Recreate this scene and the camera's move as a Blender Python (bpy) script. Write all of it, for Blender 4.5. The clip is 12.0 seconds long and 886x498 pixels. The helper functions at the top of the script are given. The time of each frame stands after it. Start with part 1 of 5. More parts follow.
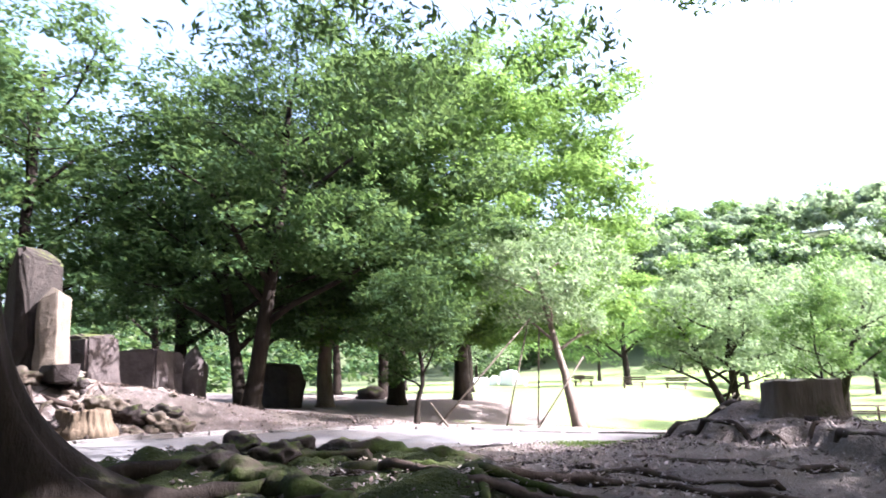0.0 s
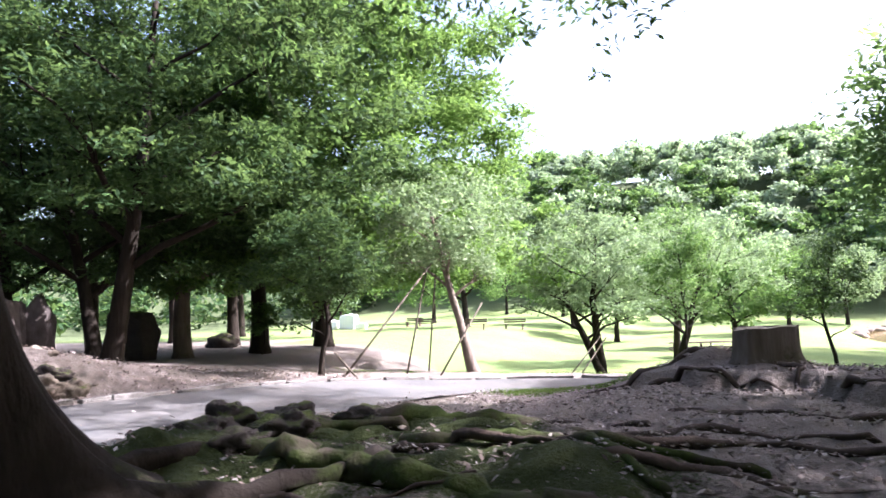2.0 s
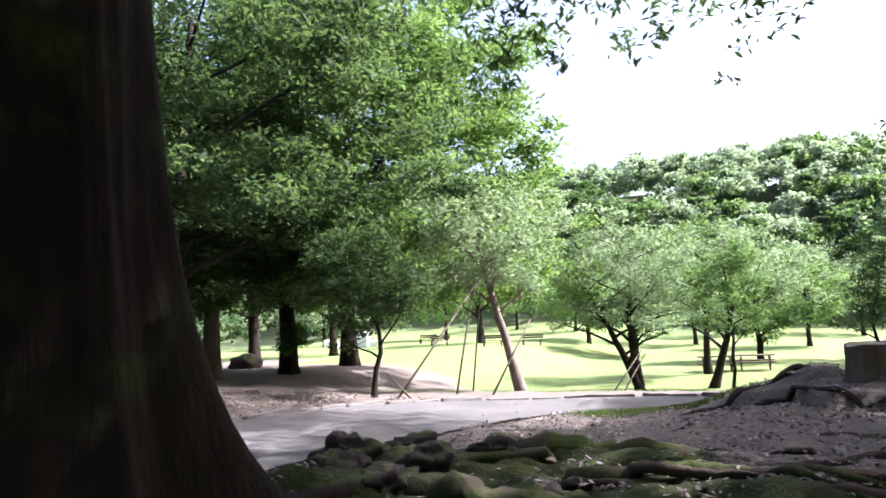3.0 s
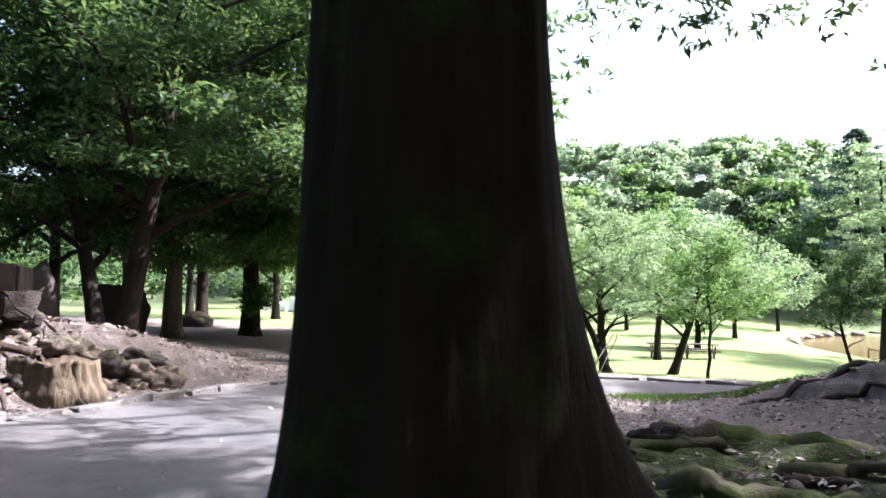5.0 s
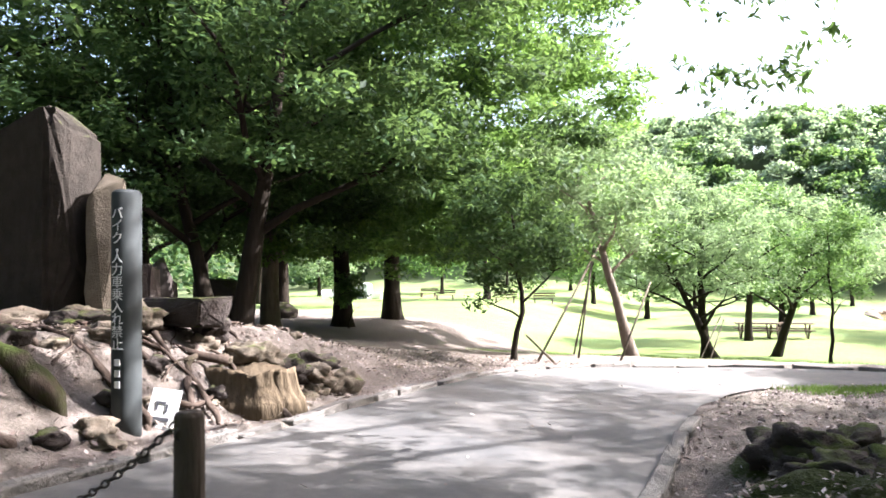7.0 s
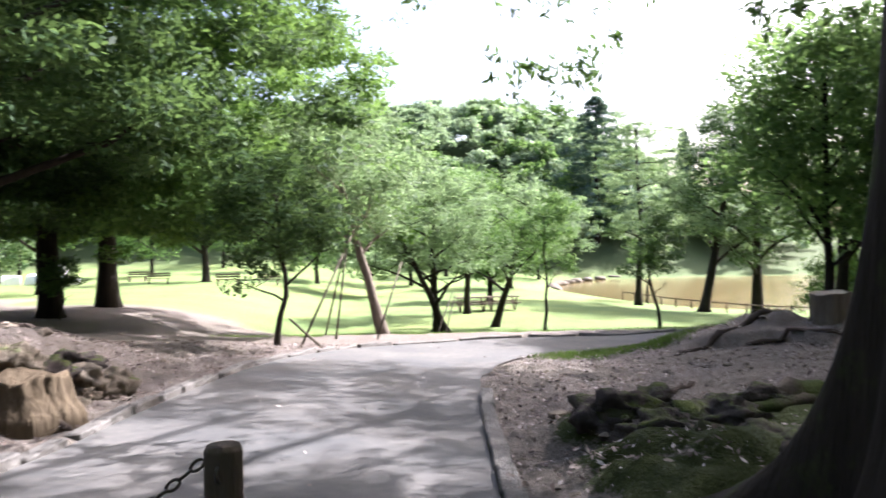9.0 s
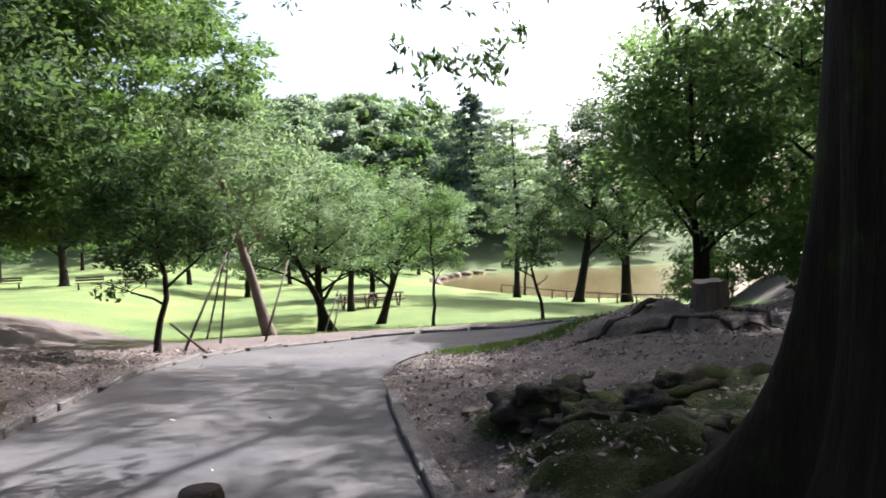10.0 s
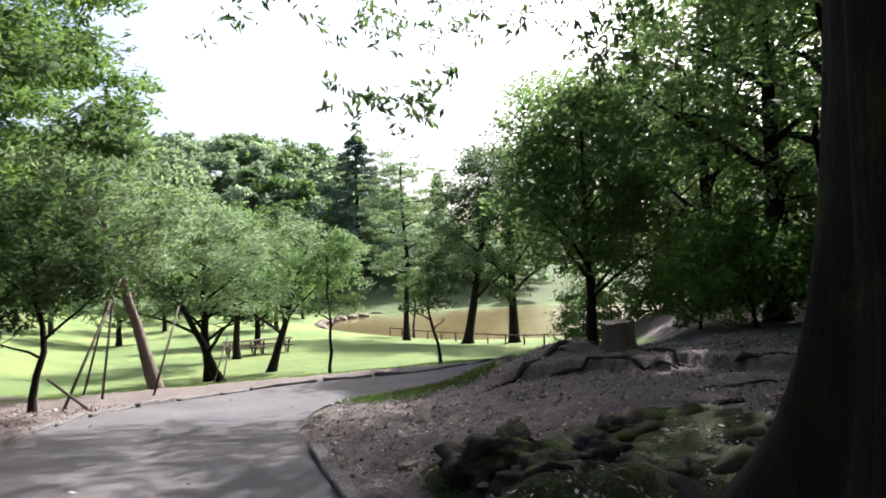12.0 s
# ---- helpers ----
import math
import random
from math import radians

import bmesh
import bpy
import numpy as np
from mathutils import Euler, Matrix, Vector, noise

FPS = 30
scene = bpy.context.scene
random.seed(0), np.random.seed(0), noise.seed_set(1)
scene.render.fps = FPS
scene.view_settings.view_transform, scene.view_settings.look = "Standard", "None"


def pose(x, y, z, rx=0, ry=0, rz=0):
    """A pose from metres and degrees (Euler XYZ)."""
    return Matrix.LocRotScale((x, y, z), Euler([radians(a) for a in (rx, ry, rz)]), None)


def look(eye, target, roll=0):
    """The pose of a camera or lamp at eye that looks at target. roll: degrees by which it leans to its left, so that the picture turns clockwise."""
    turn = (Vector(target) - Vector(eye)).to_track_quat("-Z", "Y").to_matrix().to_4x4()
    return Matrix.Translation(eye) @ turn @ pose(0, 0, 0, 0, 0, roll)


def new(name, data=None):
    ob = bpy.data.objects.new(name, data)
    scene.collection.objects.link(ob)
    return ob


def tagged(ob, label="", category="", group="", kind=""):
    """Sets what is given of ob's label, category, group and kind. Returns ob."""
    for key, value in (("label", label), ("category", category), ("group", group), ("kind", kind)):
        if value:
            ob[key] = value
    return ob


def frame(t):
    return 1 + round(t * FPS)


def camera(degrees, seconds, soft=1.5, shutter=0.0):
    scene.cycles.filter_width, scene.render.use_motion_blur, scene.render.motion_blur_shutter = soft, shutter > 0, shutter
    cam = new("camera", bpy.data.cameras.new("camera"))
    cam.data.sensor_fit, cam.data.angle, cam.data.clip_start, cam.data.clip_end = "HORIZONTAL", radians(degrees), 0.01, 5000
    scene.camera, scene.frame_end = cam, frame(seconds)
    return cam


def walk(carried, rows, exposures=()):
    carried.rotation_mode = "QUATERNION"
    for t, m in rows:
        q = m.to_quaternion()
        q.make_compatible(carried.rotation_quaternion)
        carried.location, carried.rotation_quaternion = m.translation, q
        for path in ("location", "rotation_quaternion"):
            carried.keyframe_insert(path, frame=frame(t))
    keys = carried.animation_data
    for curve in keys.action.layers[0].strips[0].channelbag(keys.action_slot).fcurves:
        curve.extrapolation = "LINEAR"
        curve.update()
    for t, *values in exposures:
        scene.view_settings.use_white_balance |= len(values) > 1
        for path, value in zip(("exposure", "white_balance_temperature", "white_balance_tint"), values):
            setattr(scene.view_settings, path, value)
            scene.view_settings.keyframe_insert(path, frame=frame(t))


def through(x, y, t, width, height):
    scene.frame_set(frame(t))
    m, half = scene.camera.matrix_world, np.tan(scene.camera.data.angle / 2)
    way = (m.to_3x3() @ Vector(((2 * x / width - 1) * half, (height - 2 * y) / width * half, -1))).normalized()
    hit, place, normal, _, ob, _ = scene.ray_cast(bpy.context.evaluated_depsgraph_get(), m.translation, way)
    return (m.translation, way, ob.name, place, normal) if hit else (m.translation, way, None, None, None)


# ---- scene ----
import itertools

cam = camera(63.8, 12.0, soft=1.6, shutter=0.3)
# the clip's camera darkens its picture as it turns to the bright sky
EXPOSURES = [(0.0, 3.05, 5700, 26), (1.5, 2.82, 5700, 26), (3.2, 2.38, 5750, 23), (5.0, 2.6, 5650, 22), (6.0, 2.85, 6450, 11), (6.5, 2.85, 6200, 16), (8.4, 2.65, 5850, 17), (9.0, 2.35, 5850, 19), (9.5, 2.0, 5800, 19), (10.5, 1.65, 5900, 17), (12.0, 1.65, 5900, 17)]
PATH = [
    (0, (8.481, 0.997, 1.317), (7.253, 2.543, 1.636), -1.7),
    (0.5, (7.947, 0.865, 1.339), (6.884, 2.545, 1.557), -2.7),
    (1, (7.406, 0.677, 1.401), (6.548, 2.477, 1.556), 0.3),
    (1.5, (6.806, 0.677, 1.448), (6.037, 2.518, 1.577), -1.0),
    (2, (6.182, 0.552, 1.517), (5.372, 2.375, 1.66), -2.2),
    (2.5, (5.518, 0.483, 1.566), (4.74, 2.317, 1.744), -2.8),
    (3, (4.863, 0.466, 1.619), (4.058, 2.288, 1.806), -3.0),
    (3.2, (4.636, 0.43, 1.612), (3.866, 2.267, 1.792), -3.1),
    (5, (2.69, 0.264, 1.638), (2.089, 2.168, 1.743), 0.9),
    (5.5, (2.247, 0.308, 1.688), (1.511, 2.164, 1.802), -1.2),
    (6, (1.751, 0.231, 1.72), (1.045, 2.099, 1.838), -0.3),
    (6.5, (1.258, 0.274, 1.735), (0.571, 2.15, 1.83), -0.5),
    (6.7, (1.047, 0.229, 1.763), (0.325, 2.093, 1.836), -0.7),
    (8.3, (-0.146, 0.16, 1.882), (-0.666, 2.091, 1.897), -1.4),
    (8.4, (-0.177, 0.16, 1.857), (-0.657, 2.102, 1.882), -1.7),
    (8.5, (-0.223, 0.205, 1.863), (-0.584, 2.172, 1.882), -1.4),
    (9, (-0.349, 0.237, 1.852), (-0.276, 2.236, 1.837), -1.0),
    (9.5, (-0.457, 0.331, 1.872), (-0.11, 2.3, 1.819), -4.1),
    (10, (-0.644, 0.505, 1.862), (-0.23, 2.461, 1.827), -1.9),
    (10.5, (-0.819, 0.629, 1.874), (-0.197, 2.53, 1.911), -0.7),
    (11, (-0.927, 0.695, 1.898), (-0.363, 2.614, 1.908), -1.6),
    (11.5, (-1.044, 0.854, 1.906), (-0.416, 2.753, 1.921), -2.7),
    (12, (-1.087, 0.901, 1.899), (-0.352, 2.76, 1.971), -2.3),
]
walk(cam, [(t, look(eye, target, roll)) for t, eye, target, roll in PATH], exposures=EXPOSURES)

# ---- light ----
SUN_AZ, SUN_EL = radians(61), radians(41)  # azimuth from +y towards +x
world = bpy.data.worlds.new("world")
scene.world = world
world.use_nodes = True
wn = world.node_tree
sky = wn.nodes.new("ShaderNodeTexSky")
sky.sky_type, sky.sun_disc, sky.sun_elevation, sky.sun_rotation = "NISHITA", False, SUN_EL, SUN_AZ
sky.air_density, sky.dust_density = 1.0, 7.0
bg = wn.nodes["Background"]
wn.links.new(sky.outputs[0], bg.inputs[0])
bg.inputs[1].default_value = 0.11
sun = new("sun", bpy.data.lights.new("sun", "SUN"))
sun.data.energy, sun.data.angle, sun.data.color = 5.0, radians(0.6), (1.0, 0.96, 0.90)
sun.matrix_world = look((0, 0, 0), (-math.sin(SUN_AZ) * math.cos(SUN_EL), -math.cos(SUN_AZ) * math.cos(SUN_EL), -math.sin(SUN_EL)))

# ---- materials ----
class Mat:
    """A node material with a few shorthands."""

    def __init__(self, name, rough=0.8, metal=0.0, spec=0.3):
        self.m = bpy.data.materials.new(name)
        self.m.use_nodes = True
        self.t = self.m.node_tree
        self.p = self.t.nodes["Principled BSDF"]
        self.p.inputs["Roughness"].default_value = rough
        self.p.inputs["Metallic"].default_value = metal
        self.p.inputs["Specular IOR Level"].default_value = spec
        self.co = self.node("ShaderNodeTexCoord").outputs["Object"]

    def node(self, kind, **ins):
        n = self.t.nodes.new(kind)
        for k, v in ins.items():
            self.put(n, k, v)
        return n

    def put(self, n, k, v):
        socket = n.inputs[int(k[1:])] if k[0] == "i" and k[1:].isdigit() else n.inputs[k]
        if isinstance(v, bpy.types.NodeSocket):
            self.t.links.new(v, socket)
        else:
            socket.default_value = v

    def noise(self, scale, detail=4.0, rough=0.55, co=None, stretch=None):
        co = co or self.co
        if stretch:
            mp = self.node("ShaderNodeMapping", Vector=co)
            mp.inputs["Scale"].default_value = stretch
            co = mp.outputs[0]
        return self.node("ShaderNodeTexNoise", Vector=co, Scale=scale, Detail=detail, Roughness=rough).outputs["Fac"]

    def ramp(self, fac, *stops):
        n = self.node("ShaderNodeValToRGB", Fac=fac)
        e = n.color_ramp.elements
        while len(e) < len(stops):
            e.new(0.5)
        for el, (pos, col) in zip(e, stops):
            el.position = pos
            el.color = (*col, 1) if len(col) == 3 else col
        return n.outputs[0]

    def mix(self, fac, a, b, blend="MIX"):
        n = self.t.nodes.new("ShaderNodeMix")
        n.data_type, n.blend_type = "RGBA", blend
        self.put(n, "i0", fac)
        for k, v in (("i6", a), ("i7", b)):
            self.put(n, k, (*v, 1) if isinstance(v, tuple) and len(v) == 3 else v)
        return n.outputs[2]

    def math(self, op, a, b=0.5):
        n = self.t.nodes.new("ShaderNodeMath")
        n.operation = op
        self.put(n, "i0", a), self.put(n, "i1", b)
        return n.outputs[0]

    def color(self, c):
        self.put(self.p, "Base Color", (*c, 1) if isinstance(c, tuple) else c)
        return self

    def bump(self, h, strength=0.5, dist=0.02):
        n = self.node("ShaderNodeBump", Height=h, Strength=strength, Distance=dist)
        self.t.links.new(n.outputs[0], self.p.inputs["Normal"])
        return self


def bark(name, dark, light, moss=0.0, grain=9.0):
    m = Mat(name, 0.95, 0, 0.08)
    n1 = m.noise(grain, 6, 0.6, stretch=(1, 1, 0.16))
    n2 = m.noise(1.3, 3)
    col = m.mix(n1, dark, light)
    col = m.mix(m.ramp(n2, (0.35, (0, 0, 0)), (0.7, (1, 1, 1))), col, m.mix(n1, tuple(c * 0.6 for c in dark), tuple(c * 0.75 for c in light)))
    if moss:
        n3 = m.noise(2.2, 5, 0.65)
        col = m.mix(m.ramp(n3, (0.62 - 0.25 * moss, (0, 0, 0)), (0.78 - 0.2 * moss, (1, 1, 1))), col, m.mix(m.noise(26, 4, 0.7), (0.016, 0.024, 0.007), (0.062, 0.080, 0.020)))
    m.color(col).bump(m.math("ADD", n1, m.math("MULTIPLY", m.noise(26, 5, 0.65, stretch=(1, 1, 0.2)), 0.5)), 0.8, 0.04)
    return m.m


def leaf(name, dark, light, through=0.45):
    m = Mat(name, 0.62, 0, 0.12)
    geo = m.node("ShaderNodeNewGeometry")
    r = geo.outputs["Random Per Island"]
    col = m.mix(r, dark, light)
    col = m.mix(m.ramp(m.noise(0.35, 2), (0.35, (0, 0, 0)), (0.65, (1, 1, 1))), col, m.mix(r, tuple(c * 0.72 for c in dark), tuple(c * 0.8 for c in light)))
    m.color(col)
    tr = m.node("ShaderNodeBsdfTranslucent")
    m.put(tr, "Color", m.mix(0.45, col, (0.21, 0.32, 0.085)))
    mx = m.node("ShaderNodeMixShader", Fac=through)
    out = m.t.nodes["Material Output"]
    m.t.links.new(m.p.outputs[0], mx.inputs[1])
    m.t.links.new(tr.outputs[0], mx.inputs[2])
    m.t.links.new(mx.outputs[0], out.inputs["Surface"])
    return m.m


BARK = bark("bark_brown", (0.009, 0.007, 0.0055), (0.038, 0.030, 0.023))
BARK_GREY = bark("bark_grey", (0.07, 0.055, 0.045), (0.26, 0.21, 0.17), 0.2)
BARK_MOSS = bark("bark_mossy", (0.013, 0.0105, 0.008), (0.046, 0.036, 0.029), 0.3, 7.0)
BARK_ROOT = bark("root_mossy", (0.028, 0.021, 0.017), (0.10, 0.078, 0.06), 0.85, 6.0)
BARK_DRY = bark("root_dry", (0.030, 0.022, 0.018), (0.12, 0.09, 0.072), 0.1, 8.0)
# deep green leaf, also the dark copy that carries shade on shaded crowns
LEAF_DEEP_SHADED = leaf("leaf_deep_green_shaded", (0.014, 0.036, 0.012), (0.045, 0.088, 0.028), 0.36)
LEAF_WOOD = leaf("leaf_wood_green", (0.05, 0.10, 0.032), (0.14, 0.22, 0.066), 0.6)
# brighter copy of the leaf green, with sunlight put into its colour
LEAF_SUN = leaf("leaf_lit_green", (0.055, 0.12, 0.02), (0.16, 0.27, 0.045), 0.42)
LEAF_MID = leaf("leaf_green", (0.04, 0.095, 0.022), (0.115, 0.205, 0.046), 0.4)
# grey-green leaf, lifted paler than its own tone to stand in for haze
LEAF_PALE = leaf("leaf_grey_green", (0.11, 0.16, 0.09), (0.26, 0.33, 0.195), 0.5)
# hill leaves, paled because distance haze is put into their colour
LEAF_HAZY = leaf("leaf_hazy_hill", (0.21, 0.275, 0.19), (0.32, 0.385, 0.265), 0.62)
LEAF_BLUE = leaf("needle_blue_green", (0.03, 0.065, 0.06), (0.075, 0.125, 0.095), 0.25)


def ground_material():
    m = Mat("earth_and_grass", 0.95, 0, 0.15)
    zone = m.node("ShaderNodeAttribute")
    zone.attribute_name = "grass"
    n1, n2, n3, n4 = m.noise(0.5, 4), m.noise(7, 5, 0.6), m.noise(60, 4, 0.7), m.noise(24, 5, 0.65)
    earth = m.mix(n2, (0.08, 0.066, 0.06), (0.265, 0.222, 0.198))
    earth = m.mix(m.ramp(n1, (0.4, (0, 0, 0)), (0.62, (1, 1, 1))), earth, m.mix(n4, (0.10, 0.083, 0.068), (0.255, 0.217, 0.178)))
    earth = m.mix(m.ramp(n3, (0.55, (0, 0, 0)), (0.7, (1, 1, 1))), earth, (0.25, 0.22, 0.185))
    grass = m.mix(n4, (0.085, 0.13, 0.038), (0.17, 0.24, 0.085))
    grass = m.mix(m.ramp(m.noise(0.22, 3), (0.4, (0, 0, 0)), (0.66, (1, 1, 1))), grass, m.mix(n4, (0.13, 0.17, 0.045), (0.24, 0.29, 0.105)))
    edge = m.math("ADD", zone.outputs["Fac"], m.math("MULTIPLY", m.math("SUBTRACT", n2, 0.5), 0.9))
    floor = m.node("ShaderNodeAttribute")
    floor.attribute_name = "woodland"
    col = m.mix(m.ramp(edge, (0.4, (0, 0, 0)), (0.6, (1, 1, 1))), earth, grass)
    moss = m.node("ShaderNodeAttribute")
    moss.attribute_name = "moss"
    cover = m.math("ADD", moss.outputs["Fac"], m.math("MULTIPLY", m.math("SUBTRACT", n4, 0.5), 1.1))
    col = m.mix(m.ramp(cover, (0.36, (0, 0, 0)), (0.62, (1, 1, 1))), col, m.mix(m.noise(38, 4, 0.7), (0.015, 0.021, 0.007), (0.058, 0.072, 0.019)))
    m.color(m.mix(floor.outputs["Fac"], col, m.mix(n2, (0.05, 0.07, 0.03), (0.11, 0.135, 0.06))))
    m.bump(m.math("ADD", n4, m.math("MULTIPLY", n3, 0.6)), 1.0, 0.05)
    return m.m


def asphalt_material():
    m = Mat("asphalt", 0.9, 0, 0.25)
    n1, n2, n3 = m.noise(0.7, 4), m.noise(120, 3, 0.7), m.noise(9, 5, 0.6)
    col = m.mix(n2, (0.044, 0.0435, 0.043), (0.104, 0.101, 0.098))
    col = m.mix(m.ramp(m.math("ADD", n1, m.math("MULTIPLY", n3, 0.35)), (0.5, (0, 0, 0)), (0.85, (1, 1, 1))), col, m.mix(n3, (0.086, 0.079, 0.072), (0.155, 0.142, 0.128)))
    m.color(col).bump(n2, 0.35, 0.006)
    return m.m


def stone_material(name, dark, light, moss=0.0, scale=5.0):
    m = Mat(name, 0.95, 0, 0.1)
    n1, n2 = m.noise(scale, 6, 0.62), m.noise(1.4, 3)
    col = m.mix(n1, dark, light)
    col = m.mix(m.ramp(n2, (0.4, (0, 0, 0)), (0.7, (1, 1, 1))), col, m.mix(n1, tuple(c * 0.7 for c in dark), tuple(c * 0.8 for c in light)))
    if moss:
        up = m.node("ShaderNodeSeparateXYZ", Vector=m.node("ShaderNodeNewGeometry").outputs["Normal"]).outputs[2]
        mask = m.math("ADD", m.math("MULTIPLY", up, 0.45), m.math("SUBTRACT", m.noise(3.0, 5, 0.65), 1.05 - 0.45 * moss))
        col = m.mix(m.ramp(mask, (0.02, (0, 0, 0)), (0.22, (1, 1, 1))), col, m.mix(m.noise(30, 4), (0.030, 0.042, 0.010), (0.105, 0.125, 0.032)))
    m.color(col).bump(m.math("ADD", n1, m.math("MULTIPLY", m.noise(32, 5, 0.7), 0.5)), 1.0, 0.05)
    return m.m


EARTH = ground_material()
ASPHALT = asphalt_material()
STONE = stone_material("stone_tan", (0.10, 0.082, 0.064), (0.30, 0.25, 0.195))
STONE_MOSS = stone_material("stone_mossy", (0.07, 0.058, 0.045), (0.23, 0.19, 0.145), 0.42)
STONE_DARK = stone_material("stone_dark_mossy", (0.028, 0.023, 0.021), (0.095, 0.078, 0.07), 0.55)
# mossy stone darkened to hold the shade on the tall block's face
STONE_SHADED = stone_material("stone_shaded_mossy", (0.014, 0.012, 0.010), (0.045, 0.038, 0.032), 0.6)
KERB = stone_material("kerb_concrete", (0.12, 0.11, 0.10), (0.27, 0.25, 0.225), 0, 14)


# ---- the lie of the land ----
def smooth(a, b, v):
    t = np.clip((v - a) / (b - a), 0, 1)
    return t * t * (3 - 2 * t)


ALONG = (-80, -10, 0, 3, 6, 9, 12, 16, 19, 24, 28, 32, 40, 46, 50, 70, 100, 130, 200, 500)
CENTRE = (0.7, 0.5, 0.40, 0.26, 0.08, -0.03, -0.15, -0.36, -0.52, -1.25, -1.6, -1.8, -1.85, -2.0, -2.1, -2.2, -1.8, 0.0, 2.0, 6.0)
WEST = (0.7, 0.5, 0.40, 0.26, 0.12, 0.02, -0.05, -0.12, -0.2, -0.28, -0.35, -0.45, -0.65, -0.75, -0.8, -0.9, -0.5, 1.0, 3.0, 8.0)
# the eroded ledge below the stump
LEDGE = ((3.7, 12.0), (4.7, 10.9), (5.5, 10.35), (6.5, 9.9), (7.1, 8.9), (8.2, 8.1), (10.5, 7.3))


def moss_mass(x, y):
    """The long hump of moss-grown roots north of the old tree, 0 to 1."""
    across = (y - 6.45 - 0.10 * (x - 2.0)) / np.where(y > 6.45 + 0.10 * (x - 2.0), 0.55, 0.95)
    long_hump = smooth(0.55, 1.25, x) * (1 - smooth(3.0, 5.3, x)) * np.exp(-across ** 2)
    return np.maximum(long_hump, 0.95 * smooth(0.45, 1.0, x) * np.exp(-(((x - 1.35) / 0.75) ** 2) - ((y - 5.0) / 0.8) ** 2))


def lie(x, y):
    """Ground height, for numbers or arrays."""
    x, y = np.asarray(x, float), np.asarray(y, float)
    west, centre = np.interp(y, ALONG, WEST), np.interp(y, ALONG, CENTRE)
    z = west + (centre - west) * smooth(-13, -4, x)
    z = z + 0.055 * np.clip(-x, 0, 5) * (1 - smooth(13, 20, y)) * smooth(-6, 2, y)
    z = z - 0.07 * np.clip(x - 3, 0, 7) * (1 - smooth(3.0, 7.0, y)) * smooth(-12, -4, y)
    z = z - 0.95 * smooth(5, 21, x) * smooth(22, 44, y) * (1 - smooth(95, 125, y))
    # the mound with the stump, and the level wood behind it
    mound = smooth(2.2, 5.6, x - 0.06 * (y - 8)) * smooth(2.6, 6.0, y) * (1 - smooth(12.0, 15.0, y - 0.25 * np.clip(x - 6, 0, 40)))
    z = z + mound * (0.30 - np.clip(z, -4, 0.3))
    wood = smooth(9.5, 13, x - 0.5 * np.clip(y - 13, 0, 60)) * smooth(4, 10, y) * (1 - smooth(26, 40, y))
    z = z + wood * (0.22 - z) * 0.9
    line = np.interp(x, [p[0] for p in LEDGE], [p[1] for p in LEDGE])
    wave = 0.22 * np.sin(x * 3.1) + 0.12 * np.sin(x * 7.7 + 1)
    z = z + 0.20 * smooth(-0.07, 0.07, y - line - wave) * smooth(3.6, 4.8, x) * (1 - smooth(9, 13, x)) * (1 - smooth(0.8, 4.0, y - line))
    z = z + 0.17 * smooth(-0.08, 0.10, y - 11.2 - 0.10 * np.sin(x * 9)) * smooth(4.85, 5.3, x) * (1 - smooth(5.5, 6.0, x)) * (1 - smooth(12.0, 12.9, y))
    # earth held up by the mossy roots
    roots = np.exp(-((np.clip(np.abs(x - 3.4) - 1.6, 0, 9) / 0.55) ** 2) - ((y - 5.2 - 0.12 * (x - 3.4)) / 0.75) ** 2)
    z = z + 0.16 * roots
    z = z + 0.27 * moss_mass(x, y)
    # the bank with the boulders
    bank = smooth(-3.75, -5.2, x) * smooth(-4.0, 3.0, y) * (1 - smooth(7.0, 13.5, y)) * (1 - 0.6 * smooth(-9, -16, x))
    z = z + 0.85 * bank
    # the wooded hill
    z = z + 22.5 * (1 - 0.92 * smooth(22, 60, x)) * smooth(88, 150, y) * (1 - 0.5 * smooth(170, 300, y))
    return z


def at(x, y, up=0.0):
    return Vector((x, y, float(lie(x, y)) + up))


# ---- builders ----
def mesh_of(name, verts, faces, mats, smooth_faces=True, index=None):
    me = bpy.data.meshes.new(name)
    me.from_pydata([tuple(v) for v in verts], [], faces)
    for m in mats if isinstance(mats, (list, tuple)) else [mats]:
        me.materials.append(m)
    me.polygons.foreach_set("use_smooth", [smooth_faces] * len(me.polygons))
    if index is not None:
        me.polygons.foreach_set("material_index", index)
    me.update()
    return me


def quads_mesh(name, corners, mat):
    """Many loose quads, from an array (n, 4, 3)."""
    n = len(corners)
    me = bpy.data.meshes.new(name)
    me.vertices.add(4 * n)
    me.vertices.foreach_set("co", np.ascontiguousarray(corners, dtype=np.float32).ravel())
    me.loops.add(4 * n)
    me.loops.foreach_set("vertex_index", np.arange(4 * n, dtype=np.int32))
    me.polygons.add(n)
    me.polygons.foreach_set("loop_start", np.arange(0, 4 * n, 4, dtype=np.int32))
    me.materials.append(mat)
    me.update(calc_edges=True)
    return me


def thing(name, place, label, category, group="", kind="", turn=0.0):
    ob = new(name)
    ob.empty_display_size = 0.2
    ob.matrix_world = Matrix.Translation(place) @ pose(0, 0, 0, 0, 0, turn)
    return tagged(ob, label, category, group, kind)


def part(name, data, parent, label="", m=None):
    """One mesh object under a thing or a part, in its parent's frame."""
    ob = new(name, data)
    ob.parent = parent
    if m is not None:
        ob.matrix_local = m
    return tagged(ob, label)


